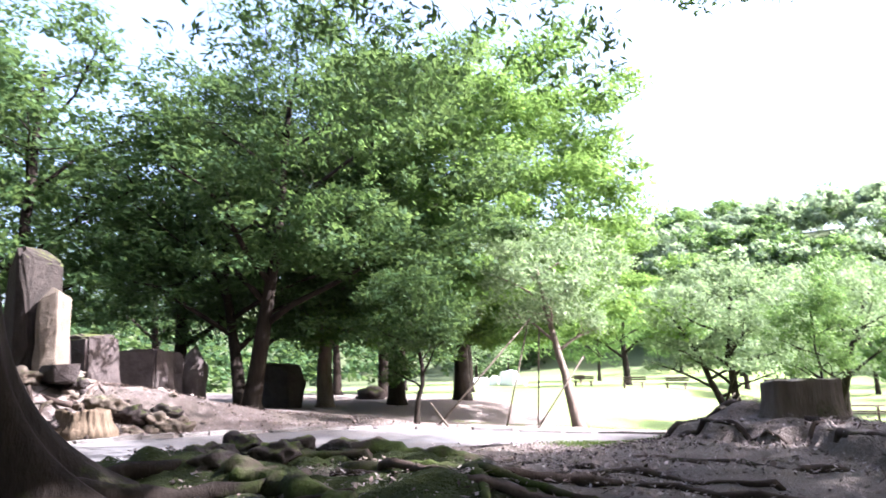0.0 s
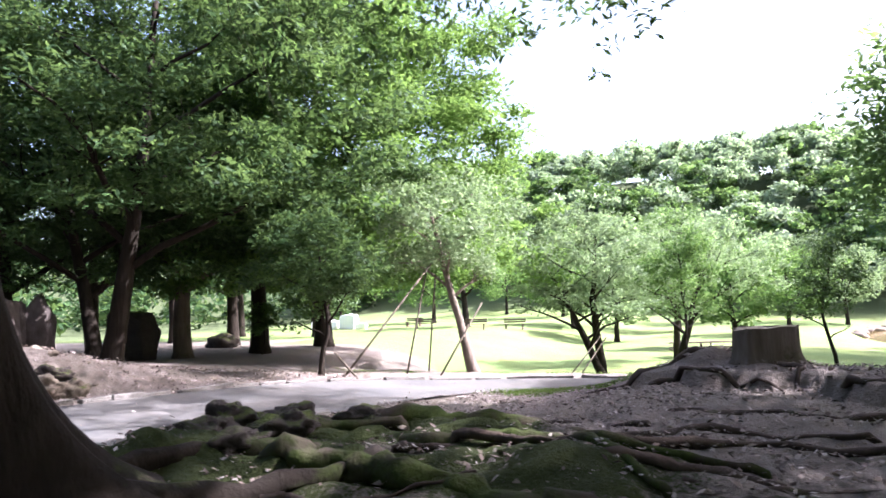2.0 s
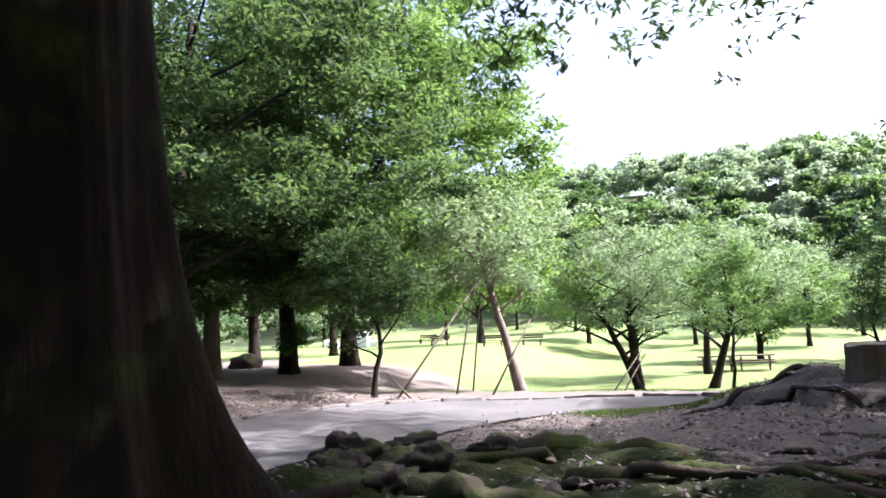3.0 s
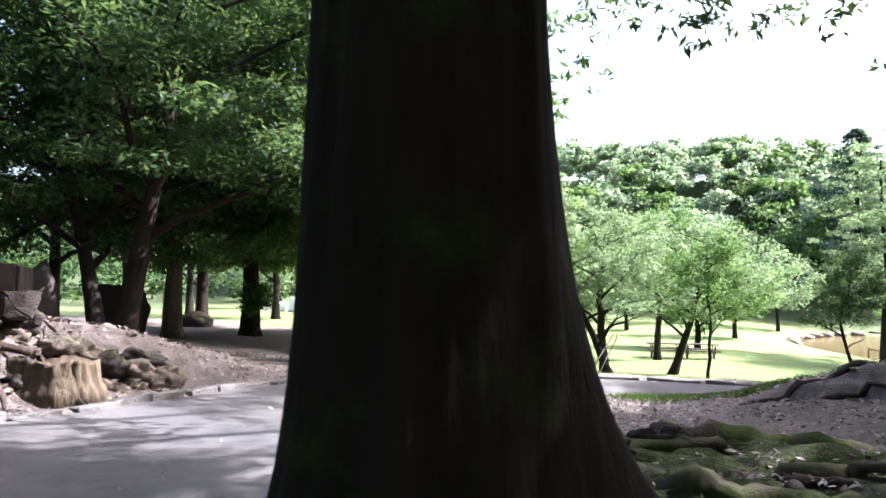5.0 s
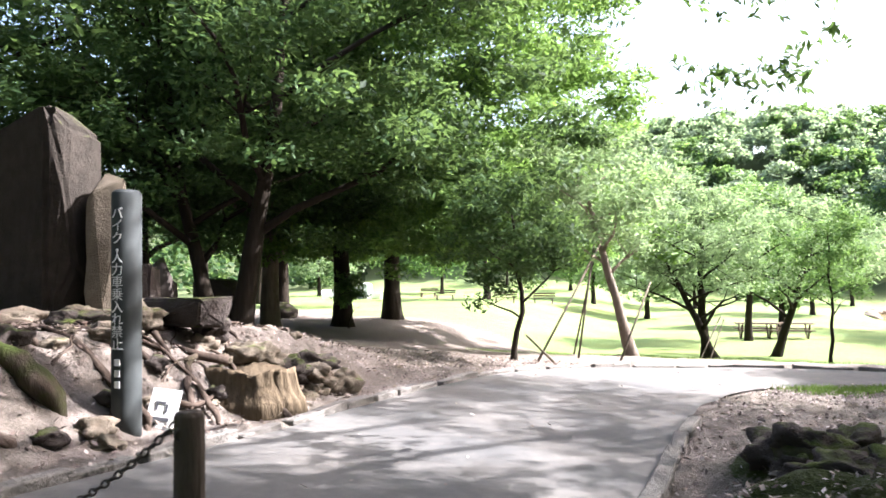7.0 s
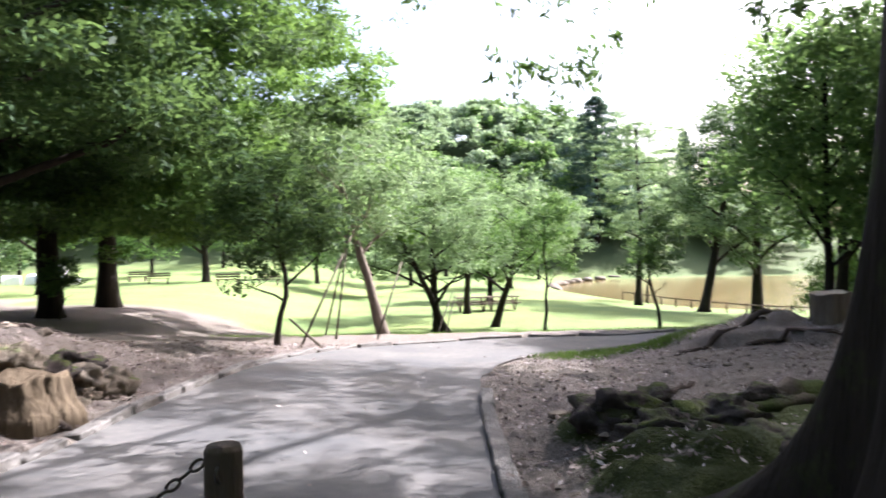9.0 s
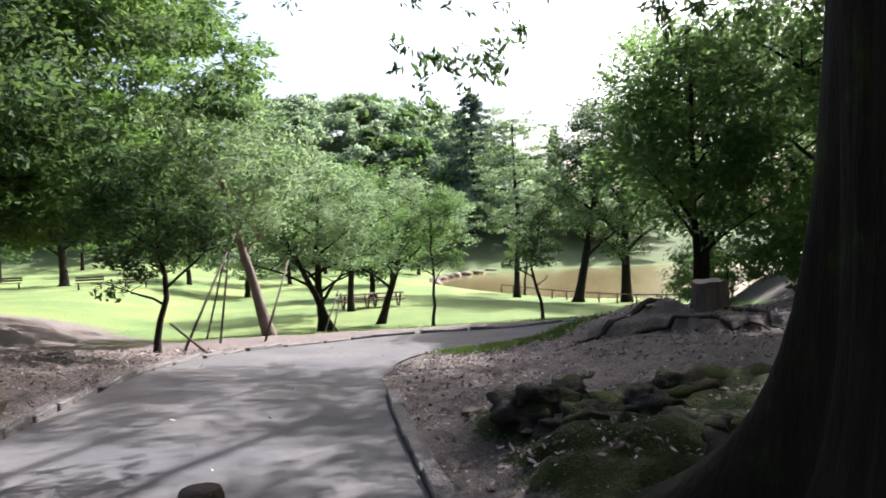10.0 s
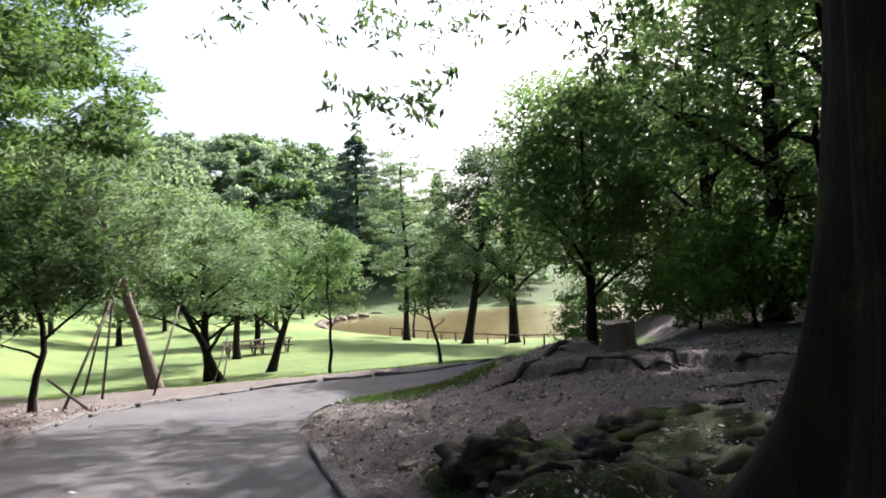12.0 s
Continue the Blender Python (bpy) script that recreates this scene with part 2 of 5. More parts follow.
def tube(points, radii, segs=10, wob=0.0, seed=0, caps=True, flat=1.0, lobes=0, lobe=0.0):
    """Vertices and faces of a bent tube with uneven walls."""
    points = [Vector(p) for p in points]
    verts, faces = [], []
    side = None
    for i, (p, r) in enumerate(zip(points, radii)):
        d = (points[min(i + 1, len(points) - 1)] - points[max(i - 1, 0)]).normalized()
        if side is None:
            side = d.orthogonal().normalized()
        side = (side - d * side.dot(d)).normalized()
        up = d.cross(side)
        for k in range(segs):
            a = 2 * math.pi * k / segs
            c = p + (side * math.cos(a) + up * math.sin(a)) * (0.25 + r)
            w = 1 + wob * (noise.noise(c * 1.7 + Vector((seed * 7.3, 0, 0))) + 0.45 * noise.noise(c * 6.1 + Vector((seed, 5, 0))))
            if lobes:
                w *= 1 + lobe * math.cos(lobes * a + seed)
            v = side * math.cos(a) * r * w + up * math.sin(a) * r * w
            v.z *= flat
            verts.append(p + v)
    for i in range(len(points) - 1):
        for k in range(segs):
            a, b = i * segs + k, i * segs + (k + 1) % segs
            faces.append((a, b, b + segs, a + segs))
    if caps:
        faces.append(tuple(range(segs - 1, -1, -1)))
        faces.append(tuple(range((len(points) - 1) * segs, len(points) * segs)))
    return verts, faces


def join(*pieces):
    verts, faces = [], []
    for v, f in pieces:
        n = len(verts)
        verts += v
        faces += [tuple(i + n for i in face) for face in f]
    return verts, faces


def bend(a, b, n, sway, rng, sag=0.0):
    """A wavering line of n + 1 points from a to b."""
    a, b = Vector(a), Vector(b)
    out, off = [], Vector()
    for i in range(n + 1):
        t = i / n
        if 0 < i < n:
            off += Vector((rng.uniform(-1, 1), rng.uniform(-1, 1), rng.uniform(-0.6, 0.6))) * sway
        out.append(a.lerp(b, t) + off * (1 - abs(2 * t - 1)) + Vector((0, 0, sag * 4 * t * (1 - t))))
    return out


def leaves(centres, radii, per, size, rng, flat=0.6, droop=0.0, slim=0.42):
    """Leaf quads scattered in clumps: an array (n, 4, 3)."""
    centres, radii = np.asarray(centres, float), np.asarray(radii, float)
    idx = np.repeat(np.arange(len(centres)), per)
    n = len(idx)
    d = rng.normal(size=(n, 3))
    d /= np.linalg.norm(d, axis=1, keepdims=True)
    p = centres[idx] + d * (radii[idx] * rng.random(n) ** 0.45)[:, None] * (1, 1, flat)
    ax = rng.normal(size=(n, 3)) * (1, 1, 0.5) + d * 0.6 - (0, 0, droop)
    ax /= np.linalg.norm(ax, axis=1, keepdims=True)
    nor = rng.normal(size=(n, 3)) * 0.45 + (0, 0, 1) + d * 0.6
    side = np.cross(ax, nor)
    side /= np.linalg.norm(side, axis=1, keepdims=True) + 1e-9
    s = size * rng.uniform(0.6, 1.35, n)[:, None]
    ax, side = ax * s, side * s * slim
    bow = np.cross(side, ax) / (s * slim + 1e-9) * 0.12
    return np.stack([p - ax * 0.5, p + side * 0.5 - bow * 0.3, p + ax * 0.5 - bow, p - side * 0.5 - bow * 0.3], 1)


def grow(rng, base, top, r0, r1, limbs, spread, reach, first=0.35, rise=0.5, sway=0.12, twigs=3, flare=1.5, segs=10, sub=True):
    """Trunk with limbs: pieces for join() and the limb ends."""
    base, top = Vector(base), Vector(top)
    line = bend(base, top, 9, sway, rng)
    radii = [r0 + (r1 - r0) * (i / 9) ** 0.8 for i in range(10)]
    line.insert(1, line[0].lerp(line[1], 0.3))
    radii.insert(1, r0 * 1.08)
    radii[0] = r0 * flare
    line[0] = line[0] - Vector((0, 0, 0.12))
    pieces, tips = [tube(line, radii, segs, 0.22, rng.random() * 9)], []
    height = (top - base).length
    a0 = rng.random() * 6.28
    for i in range(limbs):
        t = first + (0.97 - first) * i / max(1, limbs - 1)
        k = min(int(t * 9), 8) + 1
        p = line[k].lerp(line[min(k + 1, 10)], t * 9 - int(t * 9))
        a = a0 + i * 2.4 + rng.uniform(-0.5, 0.5)
        le = reach * (1.0 - 0.55 * max(0, t - 0.5)) * rng.uniform(0.75, 1.15)
        end = p + Vector((math.cos(a) * spread, math.sin(a) * spread, rise * rng.uniform(0.6, 1.3))) * le
        r = max(0.012, (r0 + (r1 - r0) * t) * 0.5)
        limb = bend(p, end, 5, le * 0.06, rng, sag=le * 0.05)
        pieces.append(tube(limb, [r * (1 - 0.8 * j / 5) for j in range(6)], 6, 0.15, i))
        tips += [limb[5], limb[4], limb[3]]
        for j in range(twigs if sub else 0):
            q = limb[rng.randint(2, 4)]
            e = q + Vector((rng.uniform(-1, 1), rng.uniform(-1, 1), rng.uniform(-0.1, 0.9))) * le * 0.4
            pieces.append(tube(bend(q, e, 3, le * 0.03, rng), [r * 0.35, r * 0.25, r * 0.15, r * 0.06], 4))
            tips.append(e)
    tips.append(line[-1])
    return pieces, tips


def crown_points(rng, tips, centre, size, clumps, clump_r, hollow=0.35, skirt=0):
    """Clumps round the limb ends and in the outer part of an uneven crown."""
    pts, rad = [], []
    for t in tips:
        pts.append(tuple(t + Vector((rng.uniform(-1, 1), rng.uniform(-1, 1), rng.uniform(-0.5, 0.8))) * clump_r * 0.6))
        rad.append(clump_r * rng.uniform(0.7, 1.2))
    for _ in range(clumps):
        d = Vector((rng.gauss(0, 1), rng.gauss(0, 1), rng.gauss(0, 1))).normalized()
        lump = 1 + 0.32 * noise.noise(d * 1.9 + Vector(centre) * 0.37)
        f = (hollow + (1 - hollow) * rng.random() ** 0.5) * lump
        pts.append((centre[0] + d.x * size[0] * f, centre[1] + d.y * size[1] * f, centre[2] + d.z * size[2] * f))
        rad.append(clump_r * rng.uniform(0.6, 1.15))
    for _ in range(skirt):
        a, q = rng.random() * 6.283, rng.random() ** 0.5
        lump = 1 + 0.3 * noise.noise(Vector((math.cos(a) * 1.7, math.sin(a) * 1.7, centre[0])))
        pts.append((centre[0] + math.cos(a) * size[0] * q * lump, centre[1] + math.sin(a) * size[1] * q * lump, centre[2] - size[2] * rng.uniform(0.62, 1.0)))
        rad.append(clump_r * rng.uniform(0.6, 1.0))
    return pts, rad


def tree(name, x, y, label, height=8.0, r=0.18, crown=(2.6, 2.6, 2.4), crown_z=None, lean=(0, 0), limbs=8, reach=2.4, first=0.35, clumps=60, clump_r=0.7,
         per=70, size=0.16, mat=None, wood=None, seed=1, rise=0.5, flare=1.5, sway=0.12, hollow=0.35, shift=(0, 0), category="tree", group="", twigs=3, top=0.85, flat=0.6, skirt=0):
    rng, nrng = random.Random(seed), np.random.default_rng(seed)
    ob = thing(name, at(x, y), label, category, group)
    crown_z = height * 0.62 if crown_z is None else crown_z
    pieces, tips = grow(rng, (0, 0, -0.1), (lean[0], lean[1], height * top), r, r * 0.25, limbs, 0.85, reach, first, rise, sway, twigs, flare)
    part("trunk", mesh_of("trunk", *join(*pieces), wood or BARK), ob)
    tips = [t for t in tips if t.z > crown_z - crown[2] * 1.1]
    pts, rad = crown_points(rng, tips, (lean[0] * 0.8 + shift[0], lean[1] * 0.8 + shift[1], crown_z), crown, clumps, clump_r, hollow, skirt)
    part("crown", quads_mesh("crown", leaves(pts, rad, per, size, nrng, flat), mat or LEAF_MID), ob)
    return ob


def rock(name, place, size, mat, label, seed=0, detail=3, rough=0.28, turn=0.0, sunk=0.25, square=0.0, category="rock", group=""):
    """A worn boulder; square makes it an angular, broken block."""
    bm = bmesh.new()
    if square:
        rng = random.Random(seed * 7 + 1)
        for _ in range(18):
            d = Vector((rng.gauss(0, 1), rng.gauss(0, 1), rng.gauss(0, 1))).normalized()
            d = d / max(abs(d.x), abs(d.y), abs(d.z)) * square + d * (1 - square)
            bm.verts.new(Vector((d.x * size[0], d.y * size[1], d.z * size[2])) * rng.uniform(1 - rough * 0.6, 1.05))
        for c in itertools.product((-1, 1), repeat=3):
            bm.verts.new(Vector((c[0] * size[0], c[1] * size[1], c[2] * size[2])) * rng.uniform(0.62, 0.8 + 0.2 * square))
        hull = bmesh.ops.convex_hull(bm, input=bm.verts)
        bmesh.ops.delete(bm, geom=[g for g in hull["geom_interior"] if isinstance(g, bmesh.types.BMVert)], context="VERTS")
        bmesh.ops.dissolve_limit(bm, angle_limit=0.16, verts=bm.verts, edges=bm.edges)
        bmesh.ops.bevel(bm, geom=list(bm.edges), offset=0.10 * min(size), segments=2, affect="EDGES", clamp_overlap=True)
        bmesh.ops.triangulate(bm, faces=bm.faces)
        bmesh.ops.subdivide_edges(bm, edges=[e for e in bm.edges if e.calc_length() > 0.3 * max(size)], cuts=2)
        for v in bm.verts:
            v.co += v.co.normalized() * min(size) * 0.10 * rough / 0.3 * (noise.noise(v.co / max(size) * 2.7 + Vector((seed, 1, 2))) + 0.4 * noise.noise(v.co / max(size) * 7 + Vector((seed, 4, 2))))
    else:
        bmesh.ops.create_icosphere(bm, subdivisions=detail, radius=1.0)
        for v in bm.verts:
            d = v.co.normalized()
            w = 1 + rough * noise.noise(d * 1.3 + Vector((seed * 3.7, 1, 2))) + rough * 0.5 * noise.noise(d * 3.7 + Vector((seed, 9, 4))) + rough * 0.22 * noise.noise(d * 9 + Vector((seed, 3, 4)))
            v.co = Vector((d.x * size[0], d.y * size[1], d.z * size[2])) * w
    me = bpy.data.meshes.new(name)
    bm.to_mesh(me)
    bm.free()
    me.materials.append(mat)
    me.polygons.foreach_set("use_smooth", [not square] * len(me.polygons))
    ob = new(name, me)
    ob.matrix_world = Matrix.Translation(Vector(place) + Vector((0, 0, size[2] * (1 - 2 * sunk)))) @ pose(0, 0, 0, 0, 0, turn)
    return tagged(ob, label, category, group)


# ---- ground ----
def axis(parts):
    out = []
    for a, b, n in parts:
        out += list(np.linspace(a, b, n, endpoint=False))
    return np.array(out + [parts[-1][1]])


POND = ((36.0, 70.0), (22.0, 25.0))  # centre and half-axes


def make_ground():
    xs = axis([(-700, -100, 8), (-100, -30, 18), (-30, -8, 44), (-8, 11, 190), (11, 40, 58), (40, 110, 18), (110, 700, 8)])
    ys = axis([(-400, -40, 6), (-40, -4, 18), (-4, 14, 180), (14, 32, 72), (32, 80, 60), (80, 200, 16), (200, 900, 8)])
    X, Y = np.meshgrid(xs, ys)
    Z = lie(X, Y)
    near = np.exp(-(((X - 1) / 14) ** 2 + ((Y - 7) / 12) ** 2))
    rough = np.zeros_like(Z)
    path = on_path(X, Y)
    for j in range(Z.shape[0]):
        for i in range(Z.shape[1]):
            if near[j, i] > 0.03:
                p = Vector((X[j, i], Y[j, i], 0))
                rough[j, i] = 0.06 * noise.noise(p * 1.1) + 0.045 * noise.noise(p * 3.1) + 0.035 * noise.noise(p * 6.3)
    Z = Z + rough * near ** 0.4 * (1 - path)
    mass = moss_mass(X, Y) + 0.55 * np.exp(-((np.clip(np.abs(X - 3.6) - 1.7, 0, 9) / 0.6) ** 2) - ((Y - 5.0 - 0.1 * (X - 3.4)) / 0.7) ** 2)
    for j, i in zip(*np.nonzero(mass > 0.06)):
        p = Vector((X[j, i] * 0.75 + 0.3 * Y[j, i], Y[j, i] * 1.5, 0))
        ridge = 1 - 2.2 * abs(noise.noise(p * 1.5))
        Z[j, i] += min(1, mass[j, i] * 1.6) * (0.11 * ridge + 0.07 * noise.noise(p * 3.4) - 0.03)
        mass[j, i] = min(1, mass[j, i] * 1.7) * (0.62 + 0.5 * ridge + 0.5 * noise.noise(p * 2.3))
    Z = Z - 0.03 * path
    grass = smooth(20.2, 23.4, Y + 0.9 * np.clip(X, -6, 0) + 0.5 * np.clip(X, 0, 9)) * (1 - smooth(-5, -9, X) * (1 - smooth(27, 33, Y)))
    grass = grass * (1 - smooth(-16, -20, X) * (1 - smooth(30, 44, Y))) * (1 - smooth(9.5, 12, X - 0.5 * np.clip(Y - 13, 0, 60)) * (1 - smooth(30, 42, Y)))
    verge = np.exp(-(((X - 3.0) / 1.0) ** 2 + ((Y - 12.75) / 0.4) ** 2))
    grass = np.clip(np.maximum(grass, verge * 0.6), 0, 1)
    pond = 1 - smooth(0.9, 1.08, np.hypot((X - POND[0][0]) / POND[1][0], (Y - POND[0][1]) / POND[1][1]))
    Z = Z - pond * 1.2
    n, m = X.shape
    verts = np.stack([X, Y, Z], -1).reshape(-1, 3)
    faces = [(j * m + i, j * m + i + 1, (j + 1) * m + i + 1, (j + 1) * m + i) for j in range(n - 1) for i in range(m - 1)]
    me = mesh_of("ground", verts, faces, EARTH)
    attr = me.attributes.new("grass", "FLOAT", "POINT")
    attr.data.foreach_set("value", grass.ravel().astype(np.float32))
    attr = me.attributes.new("moss", "FLOAT", "POINT")
    attr.data.foreach_set("value", np.clip(mass, 0, 1).ravel().astype(np.float32))
    woodland = np.maximum(smooth(86, 98, Y), np.maximum(smooth(-42, -50, X), smooth(22, 30, X) * (1 - smooth(36, 42, Y))))
    attr = me.attributes.new("woodland", "FLOAT", "POINT")
    attr.data.foreach_set("value", woodland.ravel().astype(np.float32))
    tagged(new("ground", me), "bare brown earth with leaf litter giving way to mown lawn", "ground", kind="structure")


# centre line of the path with its half width
LINE = [(-1.7, -25), (-1.7, -5), (-1.62, 2), (-1.5, 6), (-1.33, 9), (-0.95, 11.5), (0.05, 13.7), (1.6, 15.0), (3.3, 15.3), (5.5, 15.6), (9.5, 18.0), (14, 22), (22, 30)]
HALF = 1.72


def path_line(step=0.25):
    """Points and left-hand normals along a smooth curve through LINE."""
    P = [Vector((*p, 0)) for p in LINE]
    out = []
    for i in range(1, len(P) - 2):
        p0, p1, p2, p3 = P[i - 1 : i + 3]
        n = max(2, int((p2 - p1).length / step))
        for k in range(n):
            t = k / n
            out.append(0.5 * ((2 * p1) + (p2 - p0) * t + (2 * p0 - 5 * p1 + 4 * p2 - p3) * t * t + (3 * p1 - p0 - 3 * p2 + p3) * t ** 3))
    nor = []
    for i in range(len(out)):
        d = (out[min(i + 1, len(out) - 1)] - out[max(i - 1, 0)]).normalized()
        nor.append(Vector((-d.y, d.x, 0)))
    return out, nor


PATH_P, PATH_N = path_line()


def on_path(X, Y):
    d = np.full(X.shape, 1e9)
    for p in PATH_P[::2]:
        d = np.minimum(d, np.hypot(X - p.x, Y - p.y))
    return 1 - smooth(HALF - 0.1, HALF + 0.25, d)


def make_path():
    verts, faces = [], []
    m = 15
    for i, (p, nrm) in enumerate(zip(PATH_P, PATH_N)):
        for k in range(m):
            o = HALF * (1 - 2 * k / (m - 1))
            o += 0.10 * noise.noise(Vector((i * 0.25, k, 3))) if k == m - 1 and i > 60 else 0
            q = p + nrm * o
            verts.append((q.x, q.y, float(lie(q.x, q.y)) + 0.012 + 0.012 * noise.noise(Vector((q.x, q.y, 0)) * 0.9)))
    for i in range(len(PATH_P) - 1):
        for k in range(m - 1):
            a = i * m + k
            faces.append((a, a + m, a + m + 1, a + 1))
    tagged(new("path", mesh_of("path", verts, faces, ASPHALT)), "worn grey asphalt park path dusted with dry earth", "path", kind="structure")


make_ground()
make_path()

# ---- water ----
def water_material():
    m = Mat("pond_water", 0.12, 0, 0.35)
    m.color((0.15, 0.115, 0.05)).bump(m.noise(2.5, 3, stretch=(1, 3, 1)), 0.15, 0.02)
    return m.m


def make_pond():
    n = 64
    verts = [(POND[0][0], POND[0][1], -3.12)] + [(POND[0][0] + 1.25 * POND[1][0] * math.cos(6.2832 * k / n), POND[0][1] + 1.25 * POND[1][1] * math.sin(6.2832 * k / n), -3.12) for k in range(n)]
    faces = [(0, 1 + k, 1 + (k + 1) % n) for k in range(n)]
    tagged(new("water", mesh_of("water", verts, faces, water_material())), "still brown pond water reflecting trees", "water", kind="structure")


make_pond()


# ---- big tree ----
def big_tree():
    ob = thing("old_tree", at(1.87, 2.70), "huge old tree with dark mossy bark and flared roots", "tree")
    segs, rings = 110, 44
    verts, faces = [], []
    for i in range(rings):
        z = -0.3 + 9.0 * (i / (rings - 1)) ** 1.7
        h = max(z, 0)
        r = 0.45 - 0.013 * z
        for k in range(segs):
            a = 2 * math.pi * k / segs
            fl = math.exp(-h / 0.8)
            north = float(smooth(0.42, 0.9, math.cos(a - 1.42)))
            w = 1 + (0.80 * math.exp(-h / 0.50) + 1.75 * north * math.exp(-h / 0.70)) * (1 + 0.18 * math.cos(9 * a + 0.6) + 0.10 * math.cos(17 * a))
            w += 0.30 * north * math.exp(-h / 3.2)
            w += 0.03 * math.cos(5 * a + 0.8) + 0.02 * math.cos(11 * a + 2 + 0.3 * math.sin(z)) * (0.6 + fl) + 0.006 * math.cos(23 * a + z)
            w += 0.06 * noise.noise(Vector((math.cos(a) * 2, math.sin(a) * 2, z * 0.6))) + 0.03 * noise.noise(Vector((math.cos(a) * 7, math.sin(a) * 7, z * 0.9)))
            verts.append((r * w * math.cos(a), r * w * math.sin(a), z))
    for i in range(rings - 1):
        for k in range(segs):
            a, b = i * segs + k, i * segs + (k + 1) % segs
            faces.append((a, b, b + segs, a + segs))
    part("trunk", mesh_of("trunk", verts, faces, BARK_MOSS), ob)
    # buttress roots that run out from the foot
    rng = random.Random(8)
    base = Vector(ob.matrix_world.translation)
    for ang, length, r0 in ((20, 2.3, 0.17), (62, 2.6, 0.19), (95, 2.2, 0.16), (140, 1.5, 0.16), (178, 1.2, 0.18), (215, 1.3, 0.15), (258, 1.4, 0.18), (305, 1.8, 0.17), (345, 1.9, 0.15)):
        pts, rad = [], []
        a = radians(ang)
        for j in range(11):
            t = j / 10
            d = 0.45 + length * t
            a += rng.uniform(-0.09, 0.09)
            q = Vector((math.cos(a) * d, math.sin(a) * d, 0))
            z = float(lie(base.x + q.x, base.y + q.y)) - base.z
            pts.append((q.x, q.y, z + 0.30 * (1 - t) ** 3 + 0.03))
            rad.append(r0 * (1 - 0.72 * t) * rng.uniform(0.9, 1.12))
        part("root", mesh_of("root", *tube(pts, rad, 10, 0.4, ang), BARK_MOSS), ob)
    # limbs high above, with the hanging sprays of leaves
    pieces, pts, rad = [], [], []
    for i in range(22):
        a = i * 2.4 + 0.7
        if 1.15 < a % (2 * math.pi) < 2.7:
            continue
        z0 = 6.4 + 2.4 * (i / 21)
        le = rng.uniform(4.0, 7.5)
        end = Vector((math.cos(a) * le, math.sin(a) * le, z0 + rng.uniform(1.0, 3.4)))
        line = bend((0, 0, z0), end, 6, 0.25, rng)
        pieces.append(tube(line, [0.16 * (1 - 0.85 * j / 6) for j in range(7)], 6, 0.2, i))
        for j in range(2, 7):
            for _ in range(5):
                pts.append(tuple(line[j] + Vector((rng.gauss(0, 0.8), rng.gauss(0, 0.8), rng.gauss(0.3, 0.5)))))
                rad.append(rng.uniform(0.4, 0.8))
    # unseen limbs and leaves added towards the sun, for shade below
    for i in range(27):
        a = radians(-8 + 58 * i / 26)
        le = rng.uniform(7.0, 11.0)
        line = bend((0, 0, 7.6), (math.cos(a) * le, math.sin(a) * le, rng.uniform(9.0, 11.5)), 7, 0.3, rng)
        pieces.append(tube(line, [0.15 * (1 - 0.85 * j / 7) for j in range(8)], 6, 0.2, i))
        for j in range(3, 8):
            for _ in range(6):
                pts.append(tuple(line[j] + Vector((rng.gauss(0, 0.9), rng.gauss(0, 0.9), rng.gauss(0.3, 0.5)))))
                rad.append(rng.uniform(0.5, 0.95))
    # clumps added in line with the sun, to keep it off the trunk
    for _ in range(60):
        a, d = radians(rng.uniform(17, 41)), rng.uniform(4.5, 10.5)
        pts.append((math.cos(a) * d, math.sin(a) * d, 0.87 * d + rng.uniform(1.2, 4.6)))
        rad.append(rng.uniform(0.5, 0.9))
    for _ in range(65):
        a, d = radians(rng.uniform(10, 47)), rng.uniform(7.0, 11.5)
        pts.append((math.cos(a) * d, math.sin(a) * d, 0.87 * d + rng.uniform(-0.4, 1.8)))
        rad.append(rng.uniform(0.5, 0.9))
    for _ in range(30):
        a, d = radians(rng.uniform(40, 50)), rng.uniform(8.5, 12.0)
        pts.append((math.cos(a) * d, math.sin(a) * d, rng.uniform(8.8, 11.5)))
        rad.append(rng.uniform(0.5, 0.9))
    # clumps added unseen to widen the crown north-east, so shade lies on the path
    for _ in range(100):
        d = rng.uniform(10.2, 12.8)
        pts.append((rng.uniform(-6.0, 0.3) + 0.875 * d - base.x, rng.uniform(7.0, 12.0) + 0.485 * d - base.y, 0.87 * d - base.z))
        rad.append(rng.uniform(0.5, 0.9))
    # further added clumps, sunwards of the bank, the trunk and the path's left
    for _ in range(50):
        d = rng.uniform(9.2, 11.5)
        pts.append((rng.uniform(-8.0, -4.7) + 0.875 * d - base.x, rng.uniform(2.8, 6.4) + 0.485 * d - base.y, 0.87 * d + 0.6 - base.z))
        rad.append(rng.uniform(0.5, 0.9))
    for _ in range(45):
        d = rng.uniform(8.0, 10.5)
        pts.append((rng.uniform(1.5, 3.2) + 0.875 * d - base.x, rng.uniform(2.3, 4.2) + 0.485 * d - base.y, 0.87 * d + rng.uniform(0.3, 2.2) - base.z))
        rad.append(rng.uniform(0.5, 0.9))
    for _ in range(40):
        d = rng.uniform(11.0, 13.5)
        pts.append((rng.uniform(-7.5, -3.2) + 0.875 * d - base.x, rng.uniform(8.5, 13.0) + 0.485 * d - base.y, 0.87 * d - base.z))
        rad.append(rng.uniform(0.5, 0.9))
